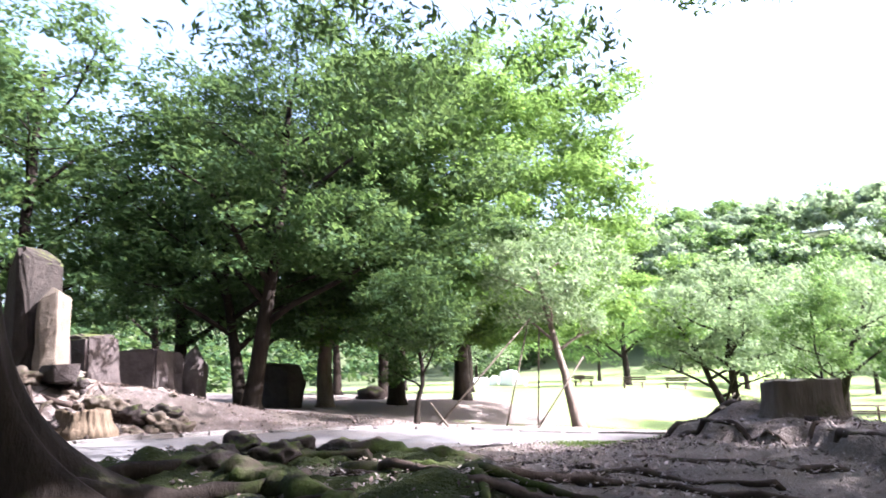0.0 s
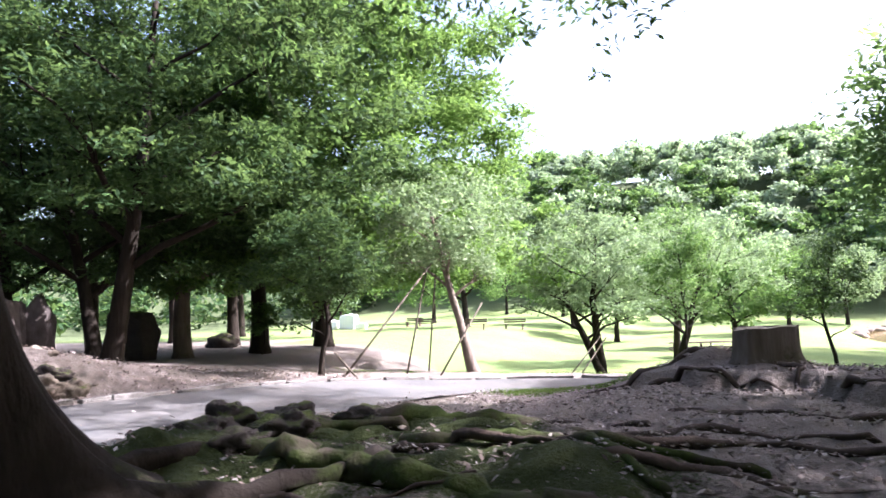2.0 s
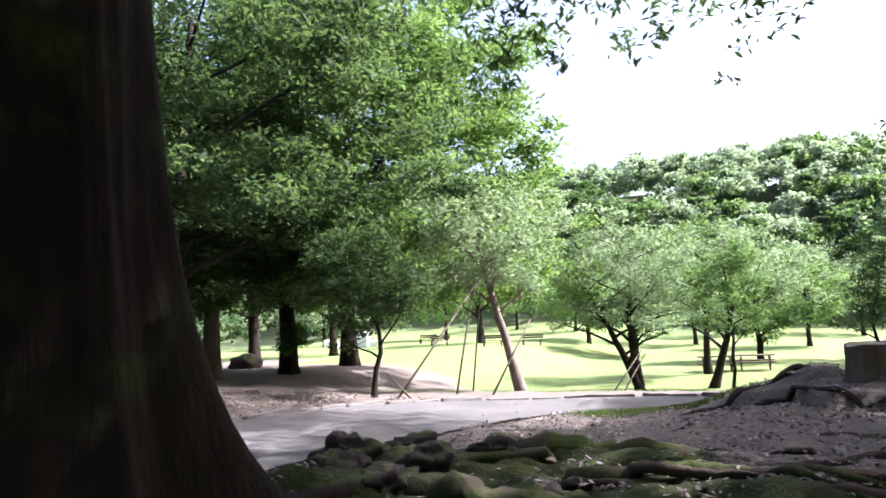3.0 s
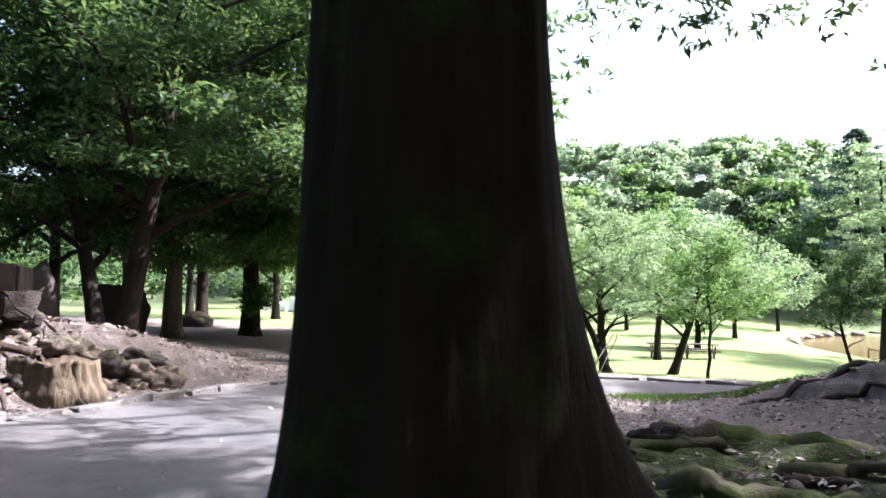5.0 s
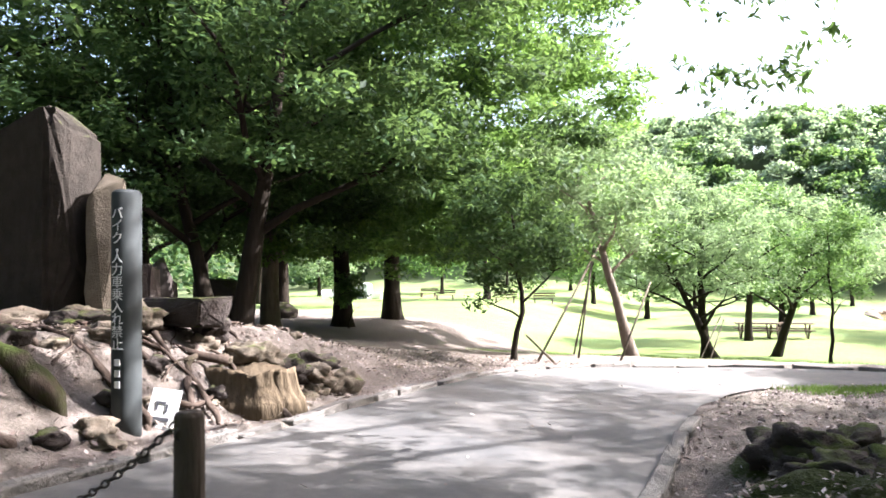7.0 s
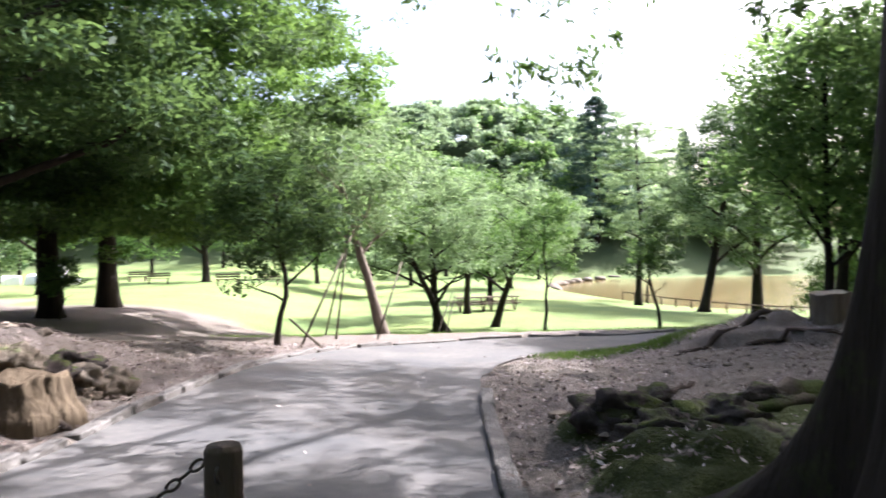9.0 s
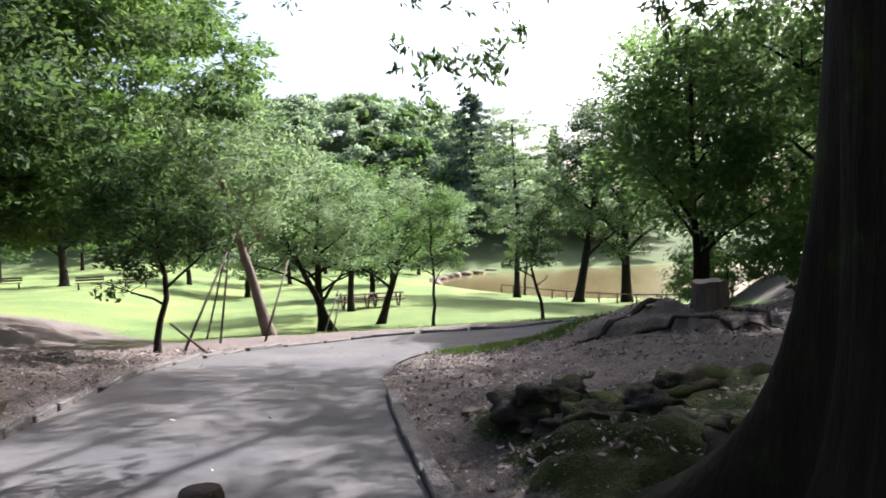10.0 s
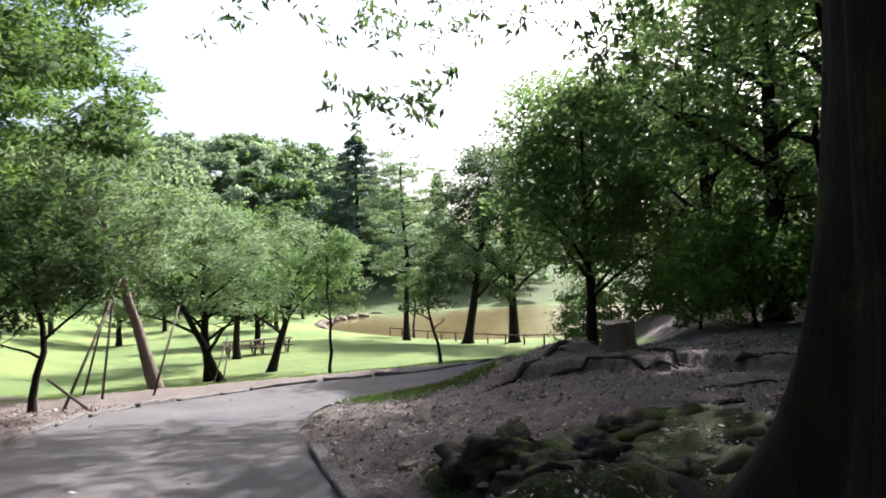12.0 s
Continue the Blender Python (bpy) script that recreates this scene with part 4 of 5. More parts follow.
def far_woods():
    """Woods that close the view to the west and east, beyond the park, plus an unseen southern row added to block low
    sky.
    """
    rng, nrng = random.Random(19), np.random.default_rng(19)
    pts, rad = [], []
    for i in range(350):
        x, y = (rng.uniform(-110, -48), rng.uniform(-10, 100)) if i < 130 else (rng.uniform(34, 80), rng.uniform(-30, 36)) if i < 210 else (rng.uniform(28, 42), rng.uniform(2, 38)) if i < 290 else (rng.uniform(-34, 34), rng.uniform(-34, -17))
        z, w, h = float(lie(x, y)), rng.uniform(3, 5), rng.uniform(8, 13)
        for _ in range(14):
            d = Vector((rng.gauss(0, 1), rng.gauss(0, 1), rng.gauss(0, 1))).normalized()
            pts.append((x + d.x * w, y + d.y * w, max(z + 0.8, z + h * 0.5 + d.z * h * 0.5)))
            rad.append(rng.uniform(1.2, 2.0))
    tagged(new("far_woods", quads_mesh("far_woods", leaves(pts, rad, 17, 0.95, nrng, 0.7, 0, 0.65), LEAF_DEEP_SHADED)), "dark woods closing the park at the sides, and an unseen row blocking sky light", "woods", kind="stuff")


far_woods()

# ---- kerbs ----
def kerb_piece(seed):
    rng = random.Random(seed)
    bm = bmesh.new()
    bmesh.ops.create_cube(bm, size=1.0)
    for v in bm.verts:
        v.co = Vector((v.co.x * 0.15, v.co.y * 0.585, v.co.z * 0.26)) + Vector((rng.uniform(-1, 1), rng.uniform(-1, 1), rng.uniform(-1, 1))) * 0.008
    bmesh.ops.bevel(bm, geom=[e for e in bm.edges], offset=0.014, segments=1, affect="EDGES")
    me = bpy.data.meshes.new("kerb_stone")
    bm.to_mesh(me)
    bm.free()
    me.materials.append(KERB)
    return me


def kerb(name, side, start, end, label, height, rough):
    """Stones along one edge of the path, between two lengths measured along it."""
    ob = thing(name, (0, 0, 0), label, "kerb", kind="structure")
    kinds = [kerb_piece(k) for k in range(5)]
    rng = random.Random(side + 5)
    run, last = 0.0, None
    for p, nrm in zip(PATH_P, PATH_N):
        q = p + nrm * side * (HALF + 0.085)
        if last is not None:
            run += (q - last).length
        if last is None or run >= 0.6:
            run = 0.0 if last is None else run - 0.6
            s = q.y if q.y < 15 else 15 + (q.x + 1) * 0.8
            if start <= s <= end:
                d = Vector((nrm.y, -nrm.x, 0))
                turn = math.degrees(math.atan2(d.y, d.x)) - 90
                z = float(lie(q.x, q.y)) + height + rng.uniform(-1, 0.6) * rough
                part("kerb_stone", kinds[rng.randrange(5)], ob, m=pose(q.x + rng.uniform(-1, 1) * rough * 0.5, q.y, z - 0.13, rng.uniform(-2, 2), rng.uniform(-4, 4) * rough * 20, turn + rng.uniform(-2, 2)))
        last = q
    return ob


kerb("kerb", 1, 1.0, 30.0, "worn concrete kerb stones half buried in earth", 0.07, 0.03)
kerb("kerb", -1, 4.4, 9.0, "straight concrete kerb stones edging the path", 0.07, 0.01)

# ---- the bank of boulders, with its sign post ----
rock("boulder", at(-8.05, 7.5), (1.22, 0.55, 1.7), STONE_SHADED, "tall block of weathered stone with a mossy top", 3, 5, 0.34, -14, 0.12, square=0.75)
rock("boulder", at(-6.72, 7.35, -0.1), (0.30, 0.40, 1.25), STONE_MOSS, "pale rough stone beside the tall block", 8, 4, 0.42, 40, 0.15, square=0.35)
rock("boulder", at(-14.2, 19.2), (0.85, 0.6, 1.1), STONE_DARK, "standing mossy boulder among the trunks", 4, 4, 0.3, 15, 0.15, square=0.5)
rock("boulder", at(-11.6, 13.6), (0.45, 0.4, 1.0), STONE_DARK, "dark upright stone beside the twin tree", 6, 3, 0.3, 70, 0.1)
for i, (x, y, sx, sy, sz) in enumerate(((-9.4, 9.4, 0.95, 0.6, 1.1), (-10.5, 11.4, 0.9, 0.7, 1.15), (-9.0, 8.2, 0.7, 0.5, 0.9), (-11.9, 12.6, 0.8, 0.6, 1.2))):
    rock("boulder", at(x, y), (sx, sy, sz), STONE_DARK, "dark mossy boulder in the row above the bank", 60 + i, 4, 0.35, 30 * i, 0.2, square=0.12, group="boulders above the bank")
rock("boulder", at(-17.5, 27.5), (0.8, 0.6, 0.45), STONE_DARK, "low dark boulder on the shaded earth", 9, 3, 0.3, 20, 0.25)
BOULDERS = "rocks of the bank"
for i, (x, y, sx, sy, sz, sq, turn, up) in enumerate(((-4.95, 6.75, 0.62, 0.26, 0.20, 0.85, -8, 0.14), (-5.6, 7.1, 0.5, 0.3, 0.17, 0.5, 20, 0.05), (-4.45, 7.35, 0.36, 0.26, 0.2, 0.45, 25, 0.02), (-4.25, 7.75, 0.32, 0.26, 0.2, 0.5, 60, 0.0), (-4.05, 8.15, 0.26, 0.22, 0.17, 0.5, 10, 0.05),
                                                      (-3.82, 8.5, 0.28, 0.2, 0.18, 0.35, 80, 0.03), (-4.3, 8.5, 0.3, 0.24, 0.16, 0.4, 33, 0), (-3.95, 8.0, 0.14, 0.12, 0.1, 0.3, 5, 0), (-5.1, 6.2, 0.3, 0.22, 0.14, 0.4, 70, 0.05), (-5.6, 5.9, 0.3, 0.2, 0.12, 0.3, 15, 0.0), (-4.9, 5.7, 0.22, 0.16, 0.12, 0.4, 50, 0),
                                                      (-6.2, 6.5, 0.4, 0.24, 0.14, 0.4, 5, 0), (-4.75, 7.0, 0.2, 0.18, 0.16, 0.4, 45, 0.1), (-6.6, 6.0, 0.4, 0.3, 0.13, 0.4, 30, 0))):
    rock("rock", at(x, y, up), (sx, sy, sz), (STONE_DARK, STONE, STONE_MOSS)[i % 3], "angular sunlit tan rock stacked on the bank", 20 + i, 4, 0.3 if i == 0 else 0.62, turn, 0.3, square=sq * 0.95 if i == 0 else 0.0, group=BOULDERS)


def rotten_stump(x, y):
    ob = thing("rotten_stump", at(x, y), "split rotten tree stump with pale crumbling wood", "stump")
    segs, rings = 88, 14
    verts, faces = [], []
    for i in range(rings):
        z = -0.2 + 0.54 * i / (rings - 1)
        for k in range(segs):
            a = 6.2832 * k / segs
            w = 1 + 0.22 * noise.noise(Vector((math.cos(a) * 1.6, math.sin(a) * 1.6, z * 2.2))) + 0.13 * noise.noise(Vector((math.cos(a) * 6, math.sin(a) * 6, z * 0.9 + 4))) + 0.05 * noise.noise(Vector((math.cos(a) * 16, math.sin(a) * 16, z * 3))) + 0.30 * math.exp(-max(0, z) / 0.14) - 0.25 * z
            t = (0.10 * noise.noise(Vector((math.cos(a) * 1.3, math.sin(a) * 1.3, 8))) + 0.03 * noise.noise(Vector((math.cos(a) * 5, math.sin(a) * 5, 2)))) * (i / (rings - 1)) ** 3
            verts.append((0.52 * w * math.cos(a), 0.36 * w * math.sin(a), z + t))
    for i in range(rings - 1):
        for k in range(segs):
            a, b = i * segs + k, i * segs + (k + 1) % segs
            faces.append((a, b, b + segs, a + segs))
    n = len(verts)
    verts.append((0.05, 0, 0.22))
    faces += [(n, (rings - 1) * segs + k, (rings - 1) * segs + (k + 1) % segs) for k in range(segs)]
    part("body", mesh_of("body", verts, faces, bark("rotten_wood", (0.032, 0.024, 0.016), (0.165, 0.125, 0.082), 0, 16)), ob)
    rng = random.Random(3)
    for j, (a, le) in enumerate(((-20, 0.6), (-150, 0.55))):
        pts = []
        for t in (0, 0.25, 0.5, 0.75, 1):
            d = 0.25 + le * t
            q = Vector((math.cos(radians(a)) * d, math.sin(radians(a)) * d, 0))
            pts.append((q.x, q.y, float(lie(x + q.x, y + q.y)) - float(lie(x, y)) + 0.25 * (1 - t) ** 1.6))
        part("root", mesh_of("root", *tube(pts, [0.06, 0.055, 0.045, 0.035, 0.015], 8, 0.7, j), BARK_DRY), ob)
    return ob


rotten_stump(-4.08, 6.85)
for pts, r, mat in ((((-4.3, 4.6), (-4.9, 4.3), (-5.8, 4.4)), 0.13, BARK_ROOT), (((-4.4, 5.2), (-5.0, 5.3), (-5.8, 5.1)), 0.07, BARK_DRY), (((-4.2, 4.2), (-4.9, 3.9), (-5.6, 3.8)), 0.06, BARK_DRY), (((-4.6, 6.3), (-5.4, 6.4), (-6.3, 6.2)), 0.07, BARK_DRY), (((-4.5, 5.9), (-5.2, 5.6), (-6.0, 5.5)), 0.06, BARK_DRY),
                    (((-5.4, 6.5), (-5.9, 5.9), (-6.1, 5.2)), 0.06, BARK_DRY), (((-4.0, 4.0), (-4.5, 3.5), (-5.4, 3.2)), 0.08, BARK_DRY), (((-4.6, 6.6), (-4.3, 6.1), (-4.1, 5.9)), 0.08, BARK_DRY), (((-3.9, 6.0), (-4.4, 6.2), (-5.1, 6.1)), 0.05, BARK_DRY), (((-5.2, 7.3), (-5.9, 6.9), (-6.6, 6.9)), 0.08, BARK_DRY),
                    (((-4.1, 3.2), (-4.6, 2.8), (-5.2, 2.9)), 0.09, BARK_ROOT), (((-4.9, 4.9), (-5.2, 4.2), (-5.1, 3.5)), 0.05, BARK_DRY)):
    ground_root(pts, r * (0.6 if mat is BARK_DRY else 0.9), r * 0.35, mat, rr.random() * 70, "tangled root spread over the sunlit bank" if mat is BARK_DRY else "mossy log-like root at the foot of the bank", 0.02)


for _ in range(46):
    x0, y0 = rr.uniform(-6.4, -3.95), rr.uniform(2.8, 8.0)
    a, le, r = rr.gauss(2.9, 0.7), rr.uniform(0.4, 1.1), rr.uniform(0.015, 0.04)
    ground_root([(x0, y0), (x0 + le * 0.5 * math.cos(a) + rr.uniform(-0.12, 0.12), y0 + le * 0.5 * math.sin(a) + rr.uniform(-0.12, 0.12)), (x0 + le * math.cos(a), y0 + le * math.sin(a))], r, r * 0.4, BARK_DRY, rr.random() * 90, "thin dry root on the crumbling bank", 0.02, segs=6)
for i in range(46):
    x, y, q = rr.uniform(-6.3, -3.85), rr.uniform(3.2, 9.0), rr.uniform(0.04, 0.15)
    rock("rock", at(x, y), (q * 1.4, q, q * 0.7), (STONE_DARK, STONE, STONE_MOSS)[i % 3], "small loose stone on the crumbling bank", 90 + i, 3, 0.7, i * 50, 0.4, group="loose stones of the bank")


def painted_metal():
    m = Mat("grey_green_post", 0.75, 0, 0.2)
    n = m.noise(6, 5, 0.6)
    m.color(m.mix(n, (0.026, 0.031, 0.032), (0.06, 0.065, 0.064))).bump(n, 0.2, 0.01)
    return m.m


WHITE = Mat("white_paint", 0.7)
WHITE.color(WHITE.mix(WHITE.noise(9, 4), (0.72, 0.71, 0.69), (0.84, 0.83, 0.81)))
WHITE = WHITE.m
DARK = Mat("dark_print", 0.7)
DARK.color(DARK.mix(DARK.noise(20, 3), (0.05, 0.05, 0.06), (0.11, 0.11, 0.12)))
DARK = DARK.m


def box_mesh(name, sx, sy, sz, mat, bevel=0.006, wob=0.0, seed=0):
    rng = random.Random(seed)
    bm = bmesh.new()
    bmesh.ops.create_cube(bm, size=1.0)
    for v in bm.verts:
        v.co = Vector((v.co.x * sx, v.co.y * sy, v.co.z * sz)) + Vector((rng.uniform(-1, 1), rng.uniform(-1, 1), rng.uniform(-1, 1))) * wob
    bmesh.ops.bevel(bm, geom=list(bm.edges), offset=min(bevel, 0.3 * min(sx, sy, sz)), segments=2, affect="EDGES")
    me = bpy.data.meshes.new(name)
    bm.to_mesh(me)
    bm.free()
    me.materials.append(mat)
    return me


def glyph(text, size, mat):
    cu = bpy.data.curves.new("character", "FONT")
    cu.body, cu.size, cu.align_x, cu.extrude = text, size, "CENTER", 0.002
    ob = bpy.data.objects.new("character", cu)
    scene.collection.objects.link(ob)
    bpy.context.view_layer.update()
    me = bpy.data.meshes.new_from_object(ob.evaluated_get(bpy.context.evaluated_depsgraph_get()))
    bpy.data.objects.remove(ob)
    me.materials.clear()
    me.materials.append(mat)
    return me


def sign_post():
    ob = thing("sign_post", at(-4.09, 5.06, 0.06), "round dark grey-green post lettered in white down its face", "post")
    r, h = 0.125, 1.98
    verts, faces = tube([(0, 0, -0.2), (0, 0, 0.02), (0, 0, 1.0), (0, 0, h - 0.03), (0, 0, h)], [r, r, r, r, r - 0.025], 32)
    body = part("post", mesh_of("post", verts, faces, painted_metal()), ob)
    body.data.polygons[-1].use_smooth = body.data.polygons[-2].use_smooth = False
    face = radians(-82)
    out = Vector((math.cos(face), math.sin(face), 0))
    z = h - 0.20
    for ch in "バイク・人力車乗入れ禁止":
        step = 0.06 if ch == "・" else 0.107
        part("character", glyph(ch, 0.115, WHITE), ob, "white lettering", Matrix.Translation(out * (r + 0.003) + Vector((0, 0, z - 0.05))) @ pose(0, 0, 0, 90, 0, -82 + 90))
        z -= step
    z -= 0.06
    for _ in range(3):
        part("bar", box_mesh("bar", 0.055, 0.006, 0.06, WHITE, 0.002), ob, "small white lettering", Matrix.Translation(out * (r + 0.001) + Vector((0, 0, z))) @ pose(0, 0, 0, 0, 0, -82 + 90))
        z -= 0.095
    return ob


sign_post()


def placard(x, y):
    ob = thing("placard", at(x, y, 0.06), "small white notice board leaning on the bank", "sign", turn=22)
    tilt = pose(0, 0, 0.05, -20, 8, 0)
    board = part("board", box_mesh("board", 0.27, 0.015, 0.40, WHITE, 0.004), ob, m=tilt)
    for bx, bz, w, h in ((-0.03, 0.07, 0.10, 0.022), (-0.06, 0.03, 0.022, 0.06), (0.03, 0.02, 0.022, 0.08), (0.0, -0.08, 0.15, 0.035), (-0.05, -0.13, 0.03, 0.03), (0.06, -0.13, 0.03, 0.03)):
        part("bar", box_mesh("bar", w, 0.004, h, DARK, 0.001), board, "dark print", pose(bx, -0.0095, bz))
    return ob


placard(-4.02, 5.42)


# ---- chain across the path ----
WOODEN = bark("post_wood", (0.06, 0.045, 0.035), (0.17, 0.13, 0.10), 0, 12)
IRON = Mat("chain_iron", 0.5, 0.8, 0.5)
IRON.color(IRON.mix(IRON.noise(40, 4), (0.05, 0.045, 0.04), (0.16, 0.13, 0.11)))
IRON = IRON.m


def chain_post(x, y, h):
    ob = thing("chain_post", at(x, y), "short brown wooden post holding a chain", "post", "chain posts")
    part("post", mesh_of("post", *tube([(0, 0, -0.15), (0, 0, 0.3), (0, 0, h - 0.015), (0, 0, h)], [0.052, 0.05, 0.049, 0.043], 20, 0.06, x), WOODEN), ob)
    ring = mesh_of("hook", *tube([(0.0, -0.045 - 0.02 * math.sin(a), h - 0.06 + 0.02 * math.cos(a)) for a in np.linspace(0.3, 5.9, 9)], [0.005] * 9, 6), IRON)
    part("hook", ring, ob)
    return ob


def link_mesh():
    pts = [(0.011 * math.cos(a), 0, 0.022 * math.sin(a)) for a in np.linspace(0, 2 * math.pi, 13)]
    return mesh_of("link", *tube(pts, [0.0045] * 13, 6, caps=False), IRON)


def chain(a, b, sag):
    ob = thing("chain", a, "rusty iron chain sagging from the post", "chain")
    a, b = Vector(a), Vector(b)
    me, n = link_mesh(), int((b - a).length * 1.06 / 0.034)
    prev = None
    for i in range(n + 1):
        t = i / n
        p = (b - a) * t - Vector((0, 0, sag * 4 * t * (1 - t)))
        if prev is not None:
            d = (p - prev).normalized()
            part("link", me, ob, m=Matrix.Translation((p + prev) / 2) @ d.to_track_quat("Z", "Y").to_matrix().to_4x4() @ pose(0, 0, 0, 0, 0, 90 * (i % 2)))
        prev = p


chain_post(-0.85, 2.06, 1.0)
chain_post(-3.45, 2.3, 1.0)
chain(at(-0.9, 2.06, 0.96), at(-3.4, 2.3, 0.96), 0.55)

# ---- props of the young trees ----
PROP = bark("prop_wood", (0.05, 0.042, 0.032), (0.15, 0.125, 0.095), 0, 10)


def prop_pole(a, b, r, label):
    r *= 0.75
    a, b = Vector(a), Vector(b)
    ob = new("prop_pole", mesh_of("prop_pole", *tube([Vector(), (b - a) * 0.5, b - a], [r, r * 0.95, r * 0.85], 10, 0.05), PROP))
    ob.location = a
    return tagged(ob, label, "pole", "props of the lawn trees")


for a, b in ((at(-2.75, 14.6), at(-1.75, 17.6, 2.9)), (at(-2.3, 17.0), at(-2.0, 17.9, 2.9)), (at(-2.2, 14.6), at(-2.95, 14.7, 0.55)), (at(-2.9, 19.6), at(-2.1, 18.6, 2.7)), (at(-1.35, 16.9), at(-0.75, 18.6, 1.9)), (at(0.2, 23.4), at(0.9, 26.0, 1.5)), (at(0.5, 23.6), at(1.0, 26.2, 1.4))):
    prop_pole(a - Vector((0, 0, 0.1)), b, 0.035, "slanting wooden pole propping a young tree")


# ---- picnic tables and benches ----
def picnic_table(x, y, turn, label="weathered wooden picnic table with attached benches on the lawn"):
    ob = thing("picnic_table", at(x, y), label, "table", "picnic tables", turn=turn)
    for k in range(4):
        part("plank", box_mesh("plank", 1.8, 0.16, 0.045, WOODEN), ob, m=pose(0, -0.27 + 0.18 * k, 0.74))
    for sgn in (-1, 1):
        part("seat", box_mesh("seat", 1.8, 0.26, 0.045, WOODEN), ob, m=pose(0, sgn * 0.68, 0.44))
        for e in (-0.65, 0.65):
            part("leg", box_mesh("leg", 0.07, 0.10, 0.88, WOODEN), ob, m=pose(e, sgn * 0.42, 0.36, -sgn * 32))
    for e in (-0.65, 0.65):
        part("crossbar", box_mesh("crossbar", 0.06, 1.5, 0.08, WOODEN), ob, m=pose(e, 0, 0.39))


picnic_table(2.55, 38.8, 6)
picnic_table(4.3, 39.2, 3)


def bench(x, y, turn):
    ob = thing("bench", at(x, y), "dark park bench at the edge of the lawn", "bench", "park benches", turn=turn)
    for k in range(3):
        part("slat", box_mesh("slat", 1.7, 0.12, 0.04, WOODEN), ob, m=pose(0, -0.14 + 0.14 * k, 0.43))
    for k in range(2):
        part("back_slat", box_mesh("back_slat", 1.7, 0.04, 0.12, WOODEN), ob, m=pose(0, 0.24 + 0.03 * k, 0.6 + 0.16 * k, 10))
    for e in (-0.65, 0.65):
        part("leg", box_mesh("leg", 0.07, 0.42, 0.43, WOODEN), ob, m=pose(e, 0, 0.2))


for x, y, turn in ((-13.6, 50.5, 10), (-11.2, 52.5, 5), (-20.0, 55.0, 12), (-23.5, 60.0, 0)):
    bench(x, y, turn)

for i, (x, y, sx, sy, sz) in enumerate(((-28.6, 57.0, 0.9, 0.6, 0.75), (-30.6, 57.5, 0.6, 0.5, 0.45), (-27.0, 56.5, 0.5, 0.5, 0.3), (-32.6, 58.0, 0.7, 0.5, 0.4))):
    rock("stone_block", at(x, y), (sx, sy, sz), WHITE, "pale squared stone block in the open lawn", 50 + i, 3, 0.06, i * 9, 0.05, square=0.9, group="stone blocks")


# ---- low fence by the pond ----
def shore_fence():
    ob = thing("shore_fence", (0, 0, 0), "low brown rail fence along the pond shore", "fence")
    line = [Vector((16.0, 56.5, 0)), Vector((18.9, 46.8, 0)), Vector((21.5, 38.5, 0)), Vector((23.0, 33.0, 0))]
    post = mesh_of("fence_post", *tube([(0, 0, -0.2), (0, 0, 0.35), (0, 0, 0.72)], [0.06, 0.058, 0.05], 8), WOODEN)
    tops = []
    for a, b in zip(line, line[1:]):
        n = int((b - a).length / 1.5)
        for k in range(n):
            q = a.lerp(b, k / n)
            q.z = float(lie(q.x, q.y))
            tops.append(q)
            part("fence_post", post, ob, m=Matrix.Translation(q))
    for p, q in zip(tops, tops[1:]):
        part("rail", mesh_of("rail", *tube([p + Vector((0, 0, 0.62)), q + Vector((0, 0, 0.62))], [0.04, 0.04], 6), WOODEN), ob)


shore_fence()

# pale rocks on the far shore
for i in range(9):
    a = radians(118 + i * 7)
    x, y = POND[0][0] + POND[1][0] * 1.02 * math.cos(a), POND[0][1] + POND[1][1] * 1.02 * math.sin(a)
    rock("shore_rock", (x, y, -3.1), (0.9, 0.7, 0.32), STONE, "pale rock on the far pond shore", 70 + i, 2, 0.4, i * 40, 0.25, group="rocks of the far shore")


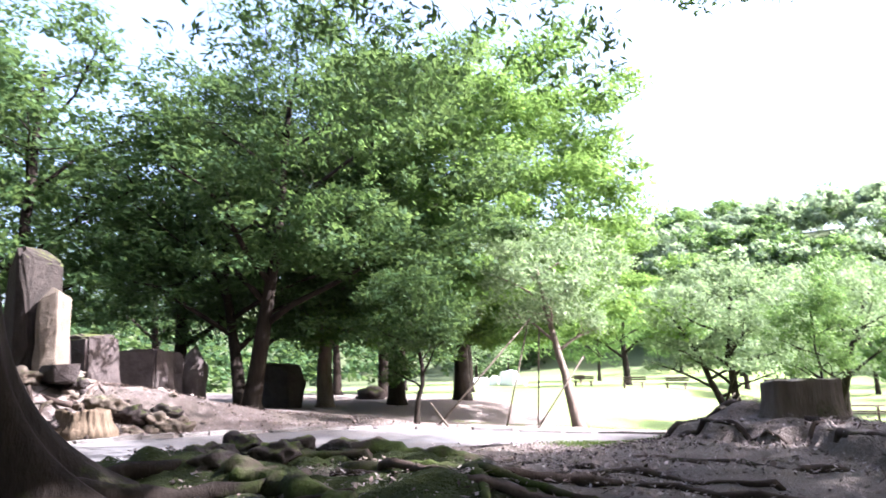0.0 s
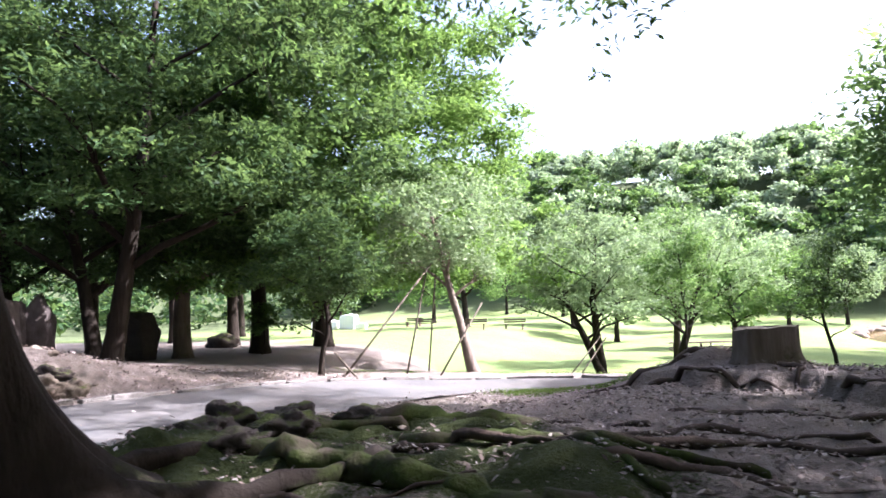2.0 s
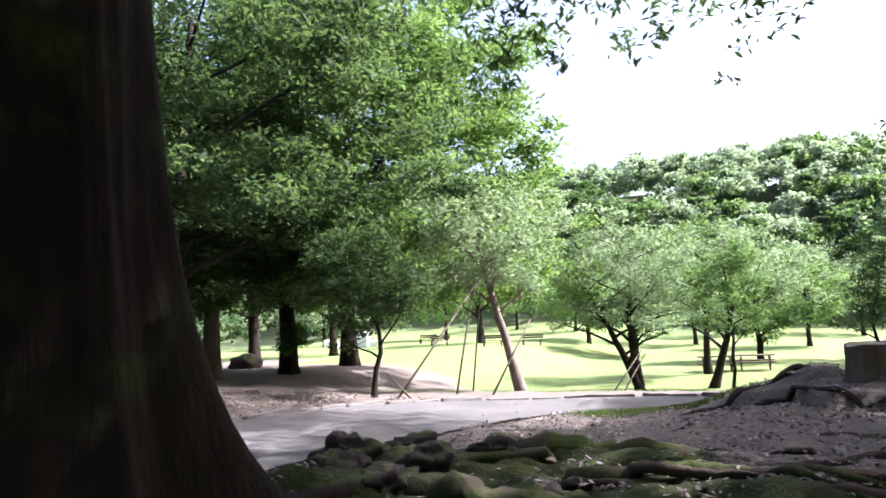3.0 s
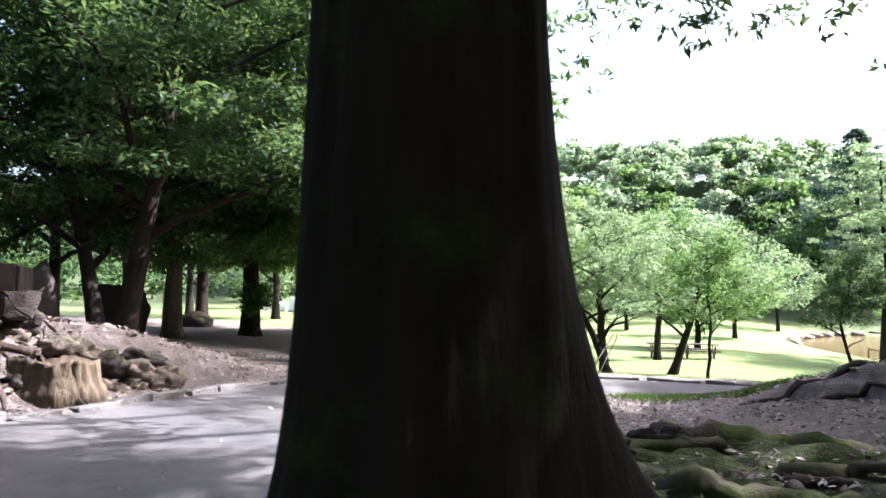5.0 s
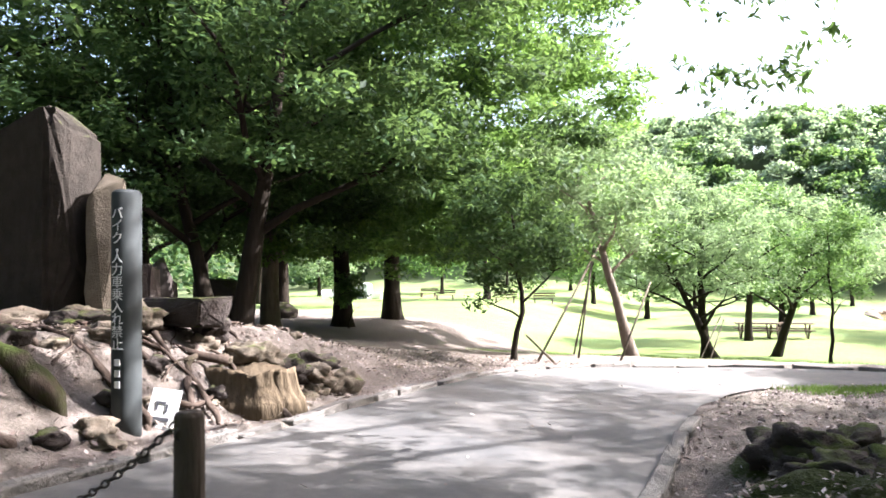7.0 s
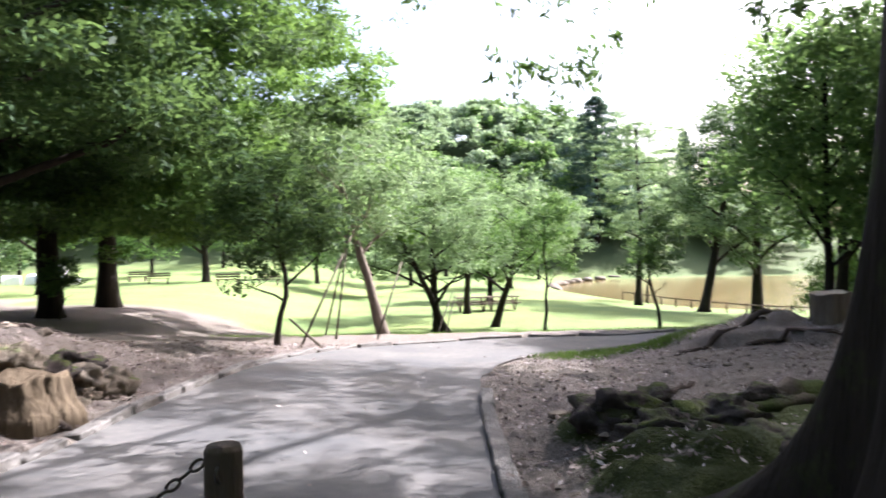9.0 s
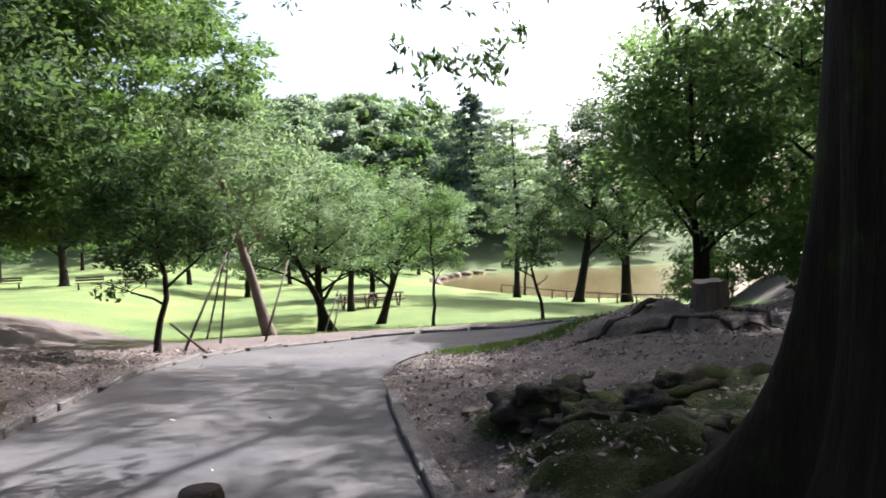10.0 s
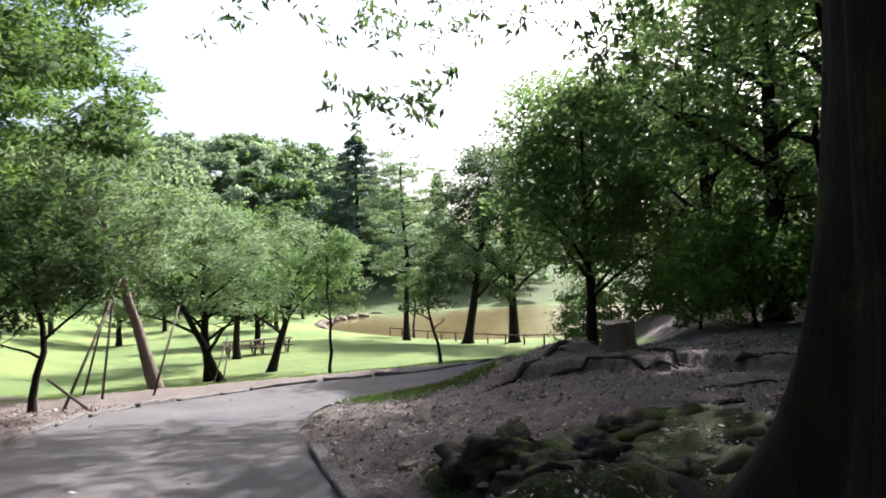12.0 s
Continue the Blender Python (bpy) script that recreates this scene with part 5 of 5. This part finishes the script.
# ---- leaf litter, pebbles ----
def litter():
    rng = np.random.default_rng(12)
    m = Mat("dry_leaves", 0.8, 0, 0.3)
    r = m.node("ShaderNodeNewGeometry").outputs["Random Per Island"]
    m.color(m.ramp(r, (0.0, (0.05, 0.034, 0.026)), (0.4, (0.13, 0.095, 0.078)), (0.75, (0.24, 0.195, 0.165)), (1.0, (0.40, 0.35, 0.32))))
    n = 92000
    x, y = rng.uniform(-9, 12, n), rng.uniform(1.5, 15, n)
    far = rng.random(n) < 0.16
    x, y = np.where(far, rng.uniform(8, 19, n), x), np.where(far, rng.uniform(8, 19, n), y)
    keep = (on_path(x, y) < 0.5) | (rng.random(n) < 0.008)
    dense = rng.random(n) < 0.35 + 0.65 * (np.sin(x * 1.7 + 2 * np.sin(y * 1.1)) * np.cos(y * 1.4) > -0.25)
    x, y = x[keep & dense], y[keep & dense]
    n = len(x)
    z = lie(x, y) + 0.02 + rng.uniform(0, 0.035, n)
    for i in range(n):
        if -8 < x[i] < 11 and y[i] < 14:
            p = Vector((x[i], y[i], 0))
            near = math.exp(-(((x[i] - 1) / 14) ** 2 + ((y[i] - 7) / 12) ** 2)) ** 0.4
            z[i] += (0.06 * noise.noise(p * 1.1) + 0.045 * noise.noise(p * 3.1) + 0.035 * noise.noise(p * 6.3)) * near * (0 if keep[i] is False else 1)
    a = rng.uniform(0, 6.283, n)
    s = 0.010 + 0.030 * rng.random(n) ** 1.6
    tilt = rng.normal(0, 0.35, (n, 2))
    ax = np.stack([np.cos(a), np.sin(a), tilt[:, 0]], 1) * s[:, None]
    sd = np.stack([-np.sin(a), np.cos(a), tilt[:, 1]], 1) * (s * rng.uniform(0.35, 0.6, n))[:, None]
    p = np.stack([x, y, z], 1)
    tagged(new("leaf_litter", quads_mesh("leaf_litter", np.stack([p - ax, p + sd, p + ax, p - sd], 1), m.m)), "dry brown leaves and bark chips strewn over the earth", "leaves", kind="stuff")


def pebbles():
    rng = random.Random(5)
    base = [(0, 0, 0.55), (1, 0, 0), (0.2, 0.9, 0), (-0.9, 0.3, 0), (-0.5, -0.8, 0), (0.6, -0.7, 0), (0, 0, -0.4)]
    tri = [(0, 1, 2), (0, 2, 3), (0, 3, 4), (0, 4, 5), (0, 5, 1), (6, 2, 1), (6, 3, 2), (6, 4, 3), (6, 5, 4), (6, 1, 5)]
    verts, faces = [], []
    for _ in range(1900):
        x, y = rng.uniform(-9, 11), rng.uniform(2, 15)
        if float(on_path(np.array([x]), np.array([y]))[0]) > 0.6 and rng.random() < 0.95:
            continue
        s = rng.uniform(0.012, 0.045) if rng.random() < 0.9 else rng.uniform(0.05, 0.09)
        a, n = rng.random() * 6.28, len(verts)
        o = at(x, y, 0.01)
        for v in base:
            q = Vector(v) * s * rng.uniform(0.75, 1.2)
            verts.append((o.x + q.x * math.cos(a) - q.y * math.sin(a), o.y + q.x * math.sin(a) + q.y * math.cos(a), o.z + q.z * 0.8))
        faces += [tuple(n + i for i in f) for f in tri]
    tagged(new("pebbles", mesh_of("pebbles", verts, faces, STONE, False)), "loose pebbles and clods on the bare earth", "pebbles", kind="stuff")


def verge_grass():
    rng = np.random.default_rng(21)
    n = 7000
    x, y = rng.normal(3.2, 0.7, n), rng.normal(12.75, 0.25, n)
    m = 9000
    x, y = np.concatenate([x, rng.uniform(-6, 9, m)]), np.concatenate([y, rng.uniform(19.3, 24, m)])
    keep = on_path(x, y) < 0.3
    x, y = x[keep], y[keep]
    n = len(x)
    p = np.stack([x, y, lie(x, y) - 0.01], 1)
    a, h = rng.uniform(0, 6.283, n), rng.uniform(0.04, 0.11, n)
    w = np.stack([np.cos(a), np.sin(a), np.zeros(n)], 1) * 0.006
    up = np.stack([rng.normal(0, 0.35, n), rng.normal(0, 0.35, n), np.ones(n)], 1) * h[:, None]
    mat = leaf("grass_blade", (0.05, 0.10, 0.015), (0.16, 0.24, 0.04), 0.3)
    tagged(new("grass", quads_mesh("grass", np.stack([p - w, p + w, p + up + w * 0.3, p + up - w * 0.3], 1), mat)), "short green grass tufts beside the path", "grass", kind="stuff")


litter()
pebbles()
verge_grass()
